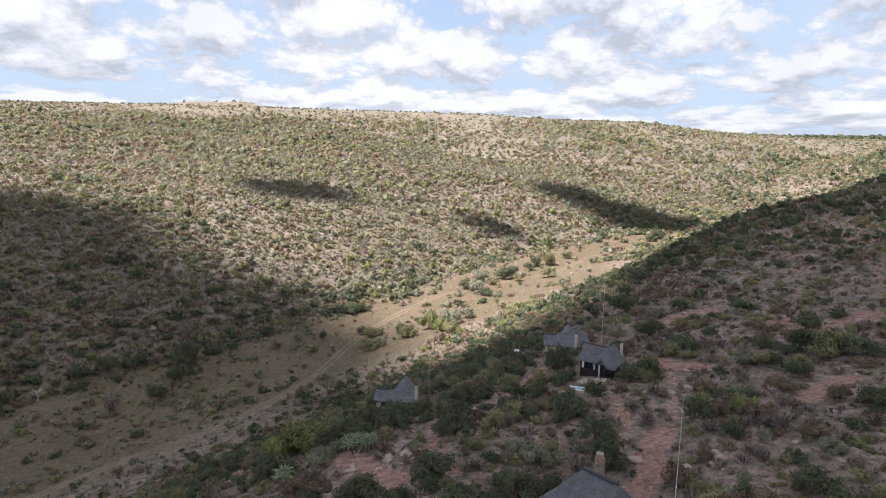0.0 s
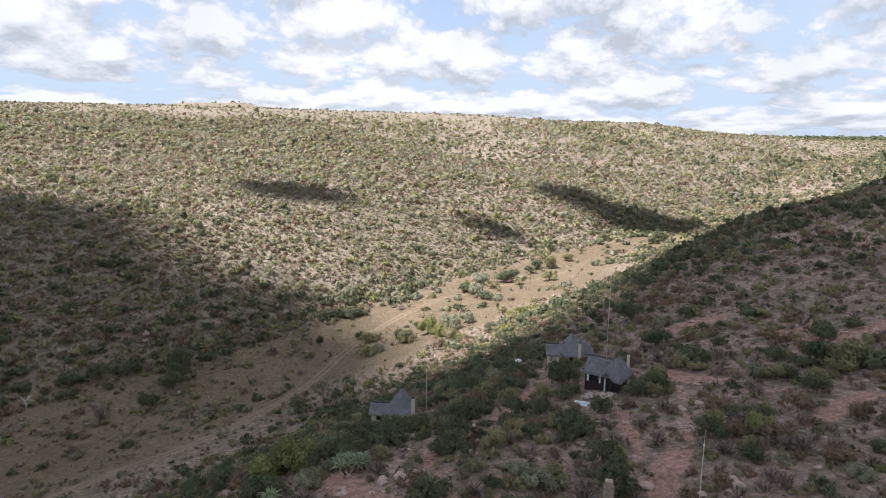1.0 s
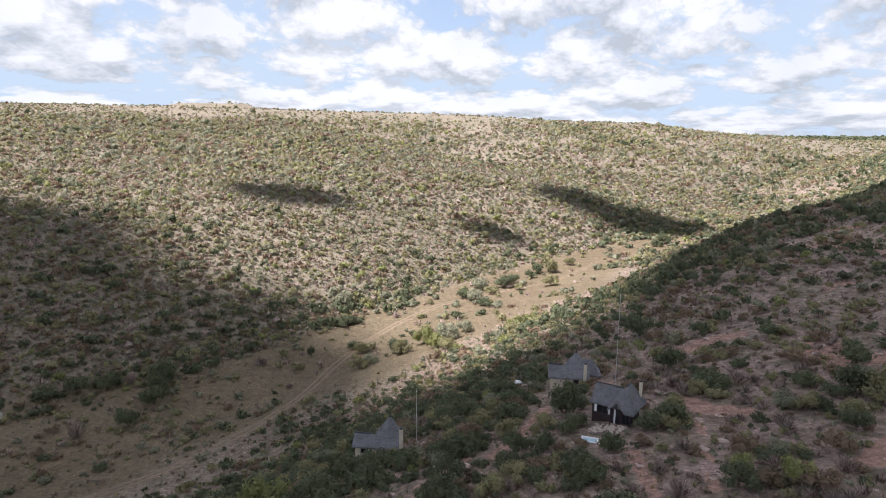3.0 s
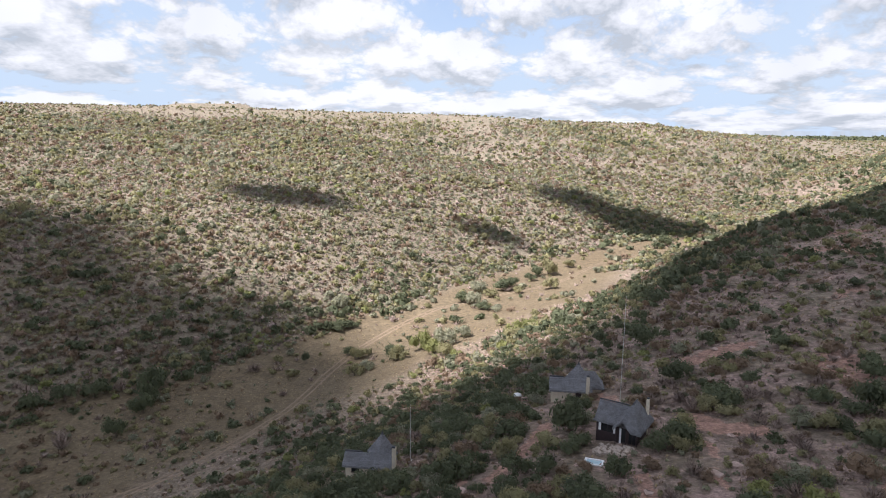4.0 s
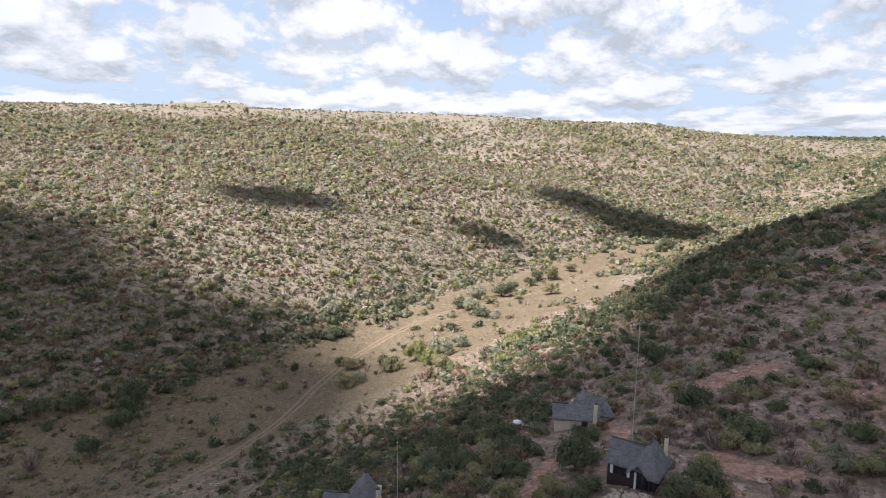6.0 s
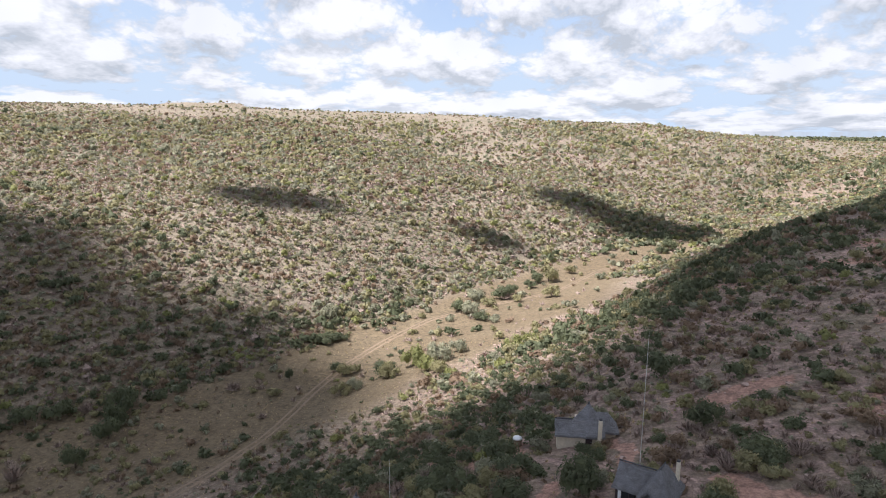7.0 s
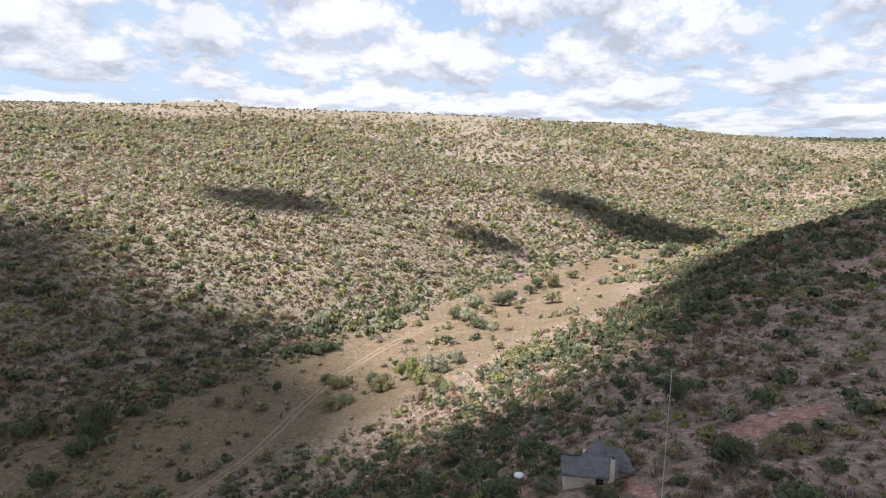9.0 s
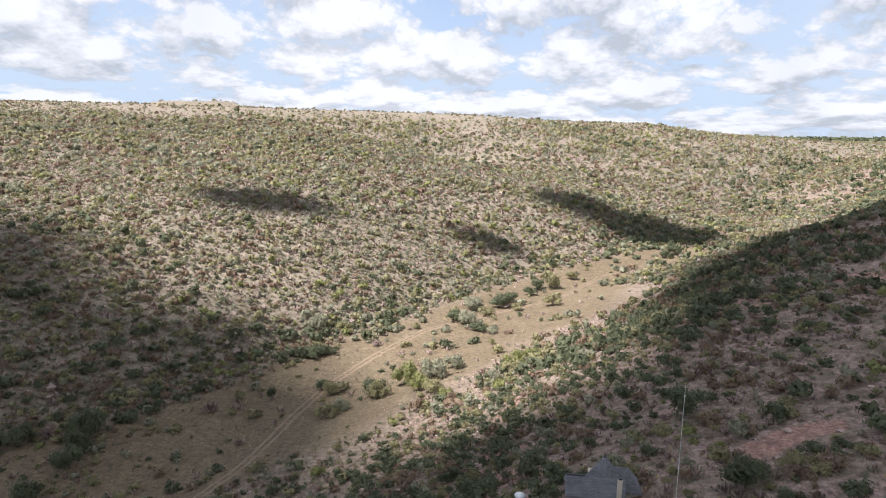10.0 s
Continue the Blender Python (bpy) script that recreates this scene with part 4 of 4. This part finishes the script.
STREAM_TREES = [(-8, 314, 3.6, 0.7, 1), (2, 337, 3.4, 0.8, 0), (-69, 281, 4.4, 0.9, 2), (-60, 284, 3.0, 0.9, 1), (-104, 193, 3.6, 1.2, 0), (-101, 187, 2.6, 1.5, 0),
                (-108, 160, 2.7, 1.25, 4), (-98, 167, 2.8, 1.1, 0), (-90, 143, 1.5, 0.8, 0), (-75, 222, 1.8, 0.9, 1), (-80, 213, 3.0, 0.6, 4), (-64, 195, 1.8, 0.6, 4),
                (-46, 209, 3.0, 0.8, 1), (-43, 214, 2.6, 0.8, 2)]
SLOPE_TREES = [(51, 112, 1.9, 0.95, 0), (46, 103, 2.4, 1.0, 0), (49.5, 100, 2.9, 0.75, 1), (52, 97.5, 2.6, 0.7, 0), (47.5, 98.5, 2.3, 0.7, 1), (-27, 84, 2.9, 0.95, 3),
               (-31, 82, 2.4, 0.9, 3), (-37, 172, 1.6, 0.8, 3), (27, 121, 2.2, 0.9, 0), (13.2, 88.6, 1.55, 0.8, 0), (9.9, 97.6, 1.4, 0.85, 0), (11.4, 117.2, 1.2, 0.75, 0), (13.2, 117.8, 1.1, 0.7, 1), (12.6, 114.6, 1.3, 0.75, 0), (14.6, 119.0, 0.9, 0.7, 5), (8.6, 95.4, 1.2, 0.9, 0), (11.4, 105.5, 1.3, 1.1, 2), (18.6, 95.0, 1.7, 0.8, 0), (20.6, 94.2, 1.5, 0.8, 1), (6.5, 93.0, 1.2, 0.8, 4), (17.0, 89.5, 1.1, 0.7, 5), (10.0, 90.4, 0.9, 0.7, 5), (21.5, 97.0, 2.0, 0.9, 0), (23, 99.5, 1.8, 0.9, 1),
               (9.2, 103.5, 2.2, 1.2, 0), (27, 144, 3.0, 0.95, 0)]
YARD_TREES = [(-99, 181, 3.2, 1.1, 0), (-105, 199, 3.3, 1.0, 0), (-118, 188, 3.4, 1.0, 0), (-124, 184, 3.2, 1.0, 0), (-130, 178, 2.8, 1.0, 0), (-113, 193, 2.4, 1.0, 4),
              (103, 456, 4.6, 1.0, 0), (96, 447, 4.0, 0.7, 0), (5, 90, 1.6, 0.9, 0), (-18.6, 99.0, 1.2, 1.0, 5), (-16.6, 98.6, 1.3, 1.0, 4), (-20.6, 99.6, 1.3, 1.0, 1),
              (-14.6, 98.8, 1.1, 1.0, 1)]
MARKED = MEADOW_TREES + STREAM_TREES + SLOPE_TREES + YARD_TREES
TREE_NAMES = ["evergreen_tree", "olive_tree", "bushwillow_tree", "lime_green_shrub", "bare_shrub", "rust_leaved_shrub"]
TREE_LABELS = ["dark green evergreen bushveld tree with dense crown", "olive green bushveld tree with uneven crown",
               "grey-green bushwillow tree with open crown", "lime green leafy shrub with bright crown",
               "leafless grey-brown twiggy shrub on stony ground", "rust brown leaved shrub in dry grass"]


def tree_masters():
    """For each look three trees, each a trunk with limbs and a crown of radius 1."""
    out = []
    g = np.random.default_rng(5)
    for m in range(6):
        row = []
        for k in range(3):
            bm = bmesh.new()
            lean = Vector((g.uniform(-0.15, 0.15), g.uniform(-0.15, 0.15), 0))
            tube([Vector((0, 0, -0.15)), lean * 0.5 + Vector((0, 0, 0.25)), lean + Vector((0, 0, 0.6))], [0.085, 0.065, 0.045], 6, bm)
            for i in range(5):
                a = 2 * math.pi * i / 5 + g.uniform(-0.4, 0.4)
                s = lean * 0.6 + Vector((0, 0, g.uniform(0.2, 0.45)))
                e = Vector((0.5 * math.cos(a), 0.5 * math.sin(a), g.uniform(0.6, 1.0)))
                tube([s, s.lerp(e, 0.5) + Vector((0, 0, 0.05)), e], [0.045, 0.03, 0.012], 4, bm)
            trunk = bpy.data.meshes.new("trunk")
            bm.to_mesh(trunk)
            bm.free()
            trunk.materials.append(M_BARK)
            if m == 4:
                v, f, n = twig_cloud(g, 460, 0.02)
            else:
                v, f, n = leaf_cloud(g, 12, 70, 0.062, True, 0.78)
            crown = mesh_from("crown", v, f, True, n)
            crown.materials.append(LEAVES[m])
            row.append((trunk, crown))
        out.append(row)
    return out


MASTERS = tree_masters()


def plant_tree(x, y, r, h, m, k, turn):
    trunk = new(TREE_NAMES[m], MASTERS[m][k][0])
    trunk.matrix_world = pose(x, y, gz(x, y) - 0.05, 0, 0, turn) @ Matrix.Diagonal((r, r, r * h, 1))
    tagged(trunk, TREE_LABELS[m], "shrub" if m > 2 else "tree", TREE_NAMES[m].replace("_", " ") + "s")
    crown = new("crown", MASTERS[m][k][1])
    crown.parent = trunk
    return trunk


def build_plants():
    g = np.random.default_rng(23)
    for i, (x, y, r, h, m) in enumerate(MARKED):
        plant_tree(x, y, r, h * 1.4, m, i % 3, g.uniform(0, 360))
    marked = np.array([(a, b, c) for a, b, c, d, e in MARKED])

    def clear(p, margin=0.6):
        ok = np.ones(len(p), bool)
        for a, b, c in marked:
            ok &= np.hypot(p[:, 0] - a, p[:, 1] - b) > c * 0.8 + margin
        return ok
    # near slope: single trees nearest to the flight, the rest joined
    p = jittered(-130, 130, 46, 200, 2.15, g)
    p = thin(p, g, 0.70)
    p = p[in_view(p) & free_of(p, 0.9) & clear(p) & (np.hypot(p[:, 0] - 14.5, p[:, 1] - 95) > 8.5)]
    s = plant_spots(p, g, 0.6, 1.9, 1.05)
    near = (np.hypot(p[:, 0], p[:, 1] - 60) < 62) & (p[:, 0] > -60)
    pick = np.flatnonzero(near)
    pick = pick[np.argsort(-s[pick, 3])][:370]
    for i in pick:
        plant_tree(s[i, 0], s[i, 1], s[i, 3], s[i, 4], int(s[i, 7]), int(i) % 3, math.degrees(s[i, 5]))
    rest = np.ones(len(s), bool)
    rest[pick] = False
    s = s[rest]
    close = np.hypot(s[:, 0], np.maximum(s[:, 1] - 52, 0)) < 92
    scatter("bush_thicket", NEAR_T, s[close], LEAVES, "mixed green and grey bushveld shrubs on stony slope", "shrubs")
    scatter("bush_thicket", MID_T, s[~close], LEAVES, "olive and grey shrubs along valley bank", "shrubs")
    # middle slopes
    p = jittered(-330, 260, 200, 400, 3.1, g)
    p = thin(p, g, 1.0)
    p = p[in_view(p, 20) & free_of(p, 0.8) & clear(p)]
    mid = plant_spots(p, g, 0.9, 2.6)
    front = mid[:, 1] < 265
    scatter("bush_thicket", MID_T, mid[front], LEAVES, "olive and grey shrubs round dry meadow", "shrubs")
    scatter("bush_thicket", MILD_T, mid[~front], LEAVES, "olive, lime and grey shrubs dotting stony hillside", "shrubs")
    p = jittered(-330, -120, 60, 200, 2.9, g)
    p = thin(p, g, 1.0)
    p = p[in_view(p, 20) & (p[:, 0] < -130)]
    scatter("bush_thicket", MID_T, plant_spots(p, g, 1.0, 2.8), LEAVES, "dark and grey shrubs on shaded hillside", "shrubs")
    # scrub between the hillside trees
    def understorey(x0, x1, y0, y1, cell, lo, hi, templates, label):
        p = jittered(x0, x1, y0, y1, cell, g)
        u, o = valley(p[:, 0], p[:, 1])
        keep = (g.random(len(p)) < 0.95 * (1 - meadow_mask(p[:, 0], p[:, 1])) * (1 - 0.5 * step(ground_z(p[:, 0], p[:, 1]), 36, 52)))
        p = p[keep & in_view(p, 20) & ((o > 15) | (u > 330)) & clear(p)]
        s = plant_spots(p, g, lo, hi, 0.85)
        s[:, 6], s[:, 7] = g.integers(0, 4, len(p)), g.choice([2, 2, 1, 4, 2, 1, 5], len(p))
        scatter("hill_scrub", templates, s, LEAVES, label, "scrub")
    small = [leaf_cloud(g, 1, 10, 0.5, False) for _ in range(4)]
    understorey(-330, 260, 60, 400, 2.5, 0.7, 1.5, small, "low grey-green scrub covering stony hillside")
    understorey(-700, 460, 400, 640, 3.5, 1.1, 2.2, small, "low grey-green scrub on distant hillside")
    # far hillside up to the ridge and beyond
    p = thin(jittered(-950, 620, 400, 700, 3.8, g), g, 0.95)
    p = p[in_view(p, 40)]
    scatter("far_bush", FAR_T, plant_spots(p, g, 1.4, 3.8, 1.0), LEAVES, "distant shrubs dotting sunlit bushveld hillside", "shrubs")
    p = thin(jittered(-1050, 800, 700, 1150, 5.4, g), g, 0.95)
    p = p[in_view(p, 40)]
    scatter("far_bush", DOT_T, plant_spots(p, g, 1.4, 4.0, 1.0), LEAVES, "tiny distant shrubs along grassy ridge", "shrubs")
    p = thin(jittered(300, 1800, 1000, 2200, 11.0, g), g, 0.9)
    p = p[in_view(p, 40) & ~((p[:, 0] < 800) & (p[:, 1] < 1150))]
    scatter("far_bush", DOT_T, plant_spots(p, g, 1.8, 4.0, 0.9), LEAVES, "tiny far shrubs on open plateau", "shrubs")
    p = jittered(350, 2600, 2200, 2900, 26, g)
    p = p[in_view(p, 60)]
    d = plant_spots(p, g, 11.0, 17.0, 0.85)
    d[:, 7] = 0
    scatter("far_woods", FAR_T, d, LEAVES, "dark distant woods along flat horizon", "woods")
    # knee-high scrub between the bushes
    low = [leaf_cloud(g, 2, 9, 0.30, False, 0.6) for _ in range(4)] + [twig_cloud(g, 20, 0.06) for _ in range(4)]
    p = jittered(-130, 120, 46, 260, 1.55, g)
    u, o = valley(p[:, 0], p[:, 1])
    thick = 0.60 + 0.38 * step(-o, 85, 105) * step(u, 108, 84)
    p = p[in_view(p) & (g.random(len(p)) < thick * (1 - 0.90 * meadow_mask(p[:, 0], p[:, 1]))) & free_of(p, 0.0)]
    n = len(p)
    kind = g.integers(0, 8, n)
    m = np.where(kind > 3, np.where(g.random(n) < 0.7, 4, 5), g.choice([1, 2, 2, 5, 0], n))
    s = np.stack([p[:, 0], p[:, 1], ground_z(p[:, 0], p[:, 1]) - 0.1, g.uniform(0.30, 0.75, n), g.uniform(0.7, 1.1, n), g.uniform(0, 6.28, n), kind, m], -1)
    scatter("low_scrub", low, s, LEAVES, "knee-high grey and brown scrub on stony slope", "scrub")
    # dry grass tufts and loose stones
    tufts = [tuft(g, 7) for _ in range(4)]
    p = jittered(-110, 70, 48, 260, 1.35, g)
    p = p[in_view(p) & (g.random(len(p)) < 0.36) & free_of(p, -0.4)]
    n = len(p)
    s = np.stack([p[:, 0], p[:, 1], ground_z(p[:, 0], p[:, 1]) - 0.15, g.uniform(0.25, 0.6, n), g.uniform(0.8, 1.3, n),
                  g.uniform(0, 6.28, n), g.integers(0, 4, n), np.zeros(n)], -1)
    scatter("grass_tufts", tufts, s, [M_GRASS], "dry straw-coloured grass tufts", "grass")
    stones = [stone(g) for _ in range(5)]
    p = jittered(-120, 150, 48, 300, 1.9, g)
    u, o = valley(p[:, 0], p[:, 1])
    p = p[in_view(p) & (g.random(len(p)) < 0.22 + 0.65 * step(fbm(p[:, 0], p[:, 1], 17, 21), 0.55, 0.70)) & (o < -40) & free_of(p, -0.9)]
    n = len(p)
    s = np.stack([p[:, 0], p[:, 1], ground_z(p[:, 0], p[:, 1]) - 0.08, 0.15 + 0.5 * g.random(n) ** 2.5, g.uniform(0.5, 1.0, n),
                  g.uniform(0, 6.28, n), g.integers(0, 5, n), np.zeros(n)], -1)
    scatter("loose_stones", stones, s, [M_ROCK], "pale pink loose stones on bare slope", "stones")


build_plants()


def aloe(x, y, r):
    """Tree aloe: a short stem and a rosette of arching pointed leaves."""
    h = thing("tree_aloe", pose(x, y, gz(x, y)), "pale green tree aloe with arching pointed leaf rosettes", "aloe", "tree aloes")
    g = random.Random(int(x * 10 + y))
    heads = [(0, 0, r * 0.9)] + [(g.uniform(-1, 1) * r, g.uniform(-1, 1) * r, r * g.uniform(0.6, 1.0)) for _ in range(3)]
    for hx, hy, hz in heads:
        part("stem", tube([(hx * 0.3, hy * 0.3, -0.2), (hx * 0.8, hy * 0.8, hz * 0.6), (hx, hy, hz)], [0.16, 0.12, 0.09], 7), M_BARK, h)
        for i in range(22):
            a, up = 2 * math.pi * i * 0.382, g.uniform(0.1, 1.2)
            d = Vector((math.cos(a) * math.cos(up), math.sin(a) * math.cos(up), math.sin(up)))
            L = r * g.uniform(0.7, 1.0)
            c = Vector((hx, hy, hz))
            part("leaf", tube([c, c + d * L * 0.5 + Vector((0, 0, 0.10 * L)), c + d * L - Vector((0, 0, 0.12 * L))], [0.055 * r, 0.06 * r, 0.008], 4), M_ALOE, h)
    return h


for ax, ay, ar in ((-18.4, 78.2, 1.7), (-16.6, 78.9, 1.5), (-25.2, 70.7, 1.5), (-20.2, 79.8, 1.2), (-22.0, 85.5, 1.2), (-28, 76, 1.3)):
    aloe(ax, ay, ar)


def dead_tree(x, y, r):
    h = thing("dead_tree", pose(x, y, gz(x, y)), "bleached leafless dead tree with forked branches", "tree")
    g = random.Random(8)
    part("trunk", tube([(0, 0, -0.2), (0.1, 0, r * 0.5), (0.15, 0.1, r)], [0.2, 0.15, 0.1], 8), M_DEAD, h)
    for i in range(9):
        a = g.uniform(0, 6.28)
        s = Vector((0.1, 0.05, r * g.uniform(0.4, 0.95)))
        e = s + Vector((math.cos(a) * r * 0.8, math.sin(a) * r * 0.8, r * g.uniform(0.3, 0.9)))
        mid = s.lerp(e, 0.5) + Vector((0, 0, 0.2))
        bm = tube([s, mid, e], [0.09, 0.06, 0.02], 5)
        f = mid + Vector((g.uniform(-1, 1), g.uniform(-1, 1), 0.8)) * r * 0.4
        tube([mid, mid.lerp(f, 0.5), f], [0.05, 0.035, 0.012], 4, bm)
        part("branch", bm, M_DEAD, h)
    return h


dead_tree(-131.5, 162, 2.6)


def boulders():
    g = random.Random(31)
    for i in range(26):
        cx, cy = g.choice([(56, 113), (36, 131), (-15, 74), (19, 66), (24, 86), (-6, 90)])
        x, y = cx + g.uniform(-4.5, 4.5), cy + g.uniform(-3, 3)
        r = g.uniform(0.3, 0.75)
        me = bpy.data.meshes.new("boulder")
        bm = rock_mesh(g, r, 0.6)
        bm.to_mesh(me)
        bm.free()
        me.materials.append(M_ROCK)
        ob = new("boulder", me)
        ob.location = (x, y, gz(x, y) + r * 0.1)
        tagged(ob, "pale pink weathered boulder on bare slope", "boulder", "boulders on the slope")


boulders()
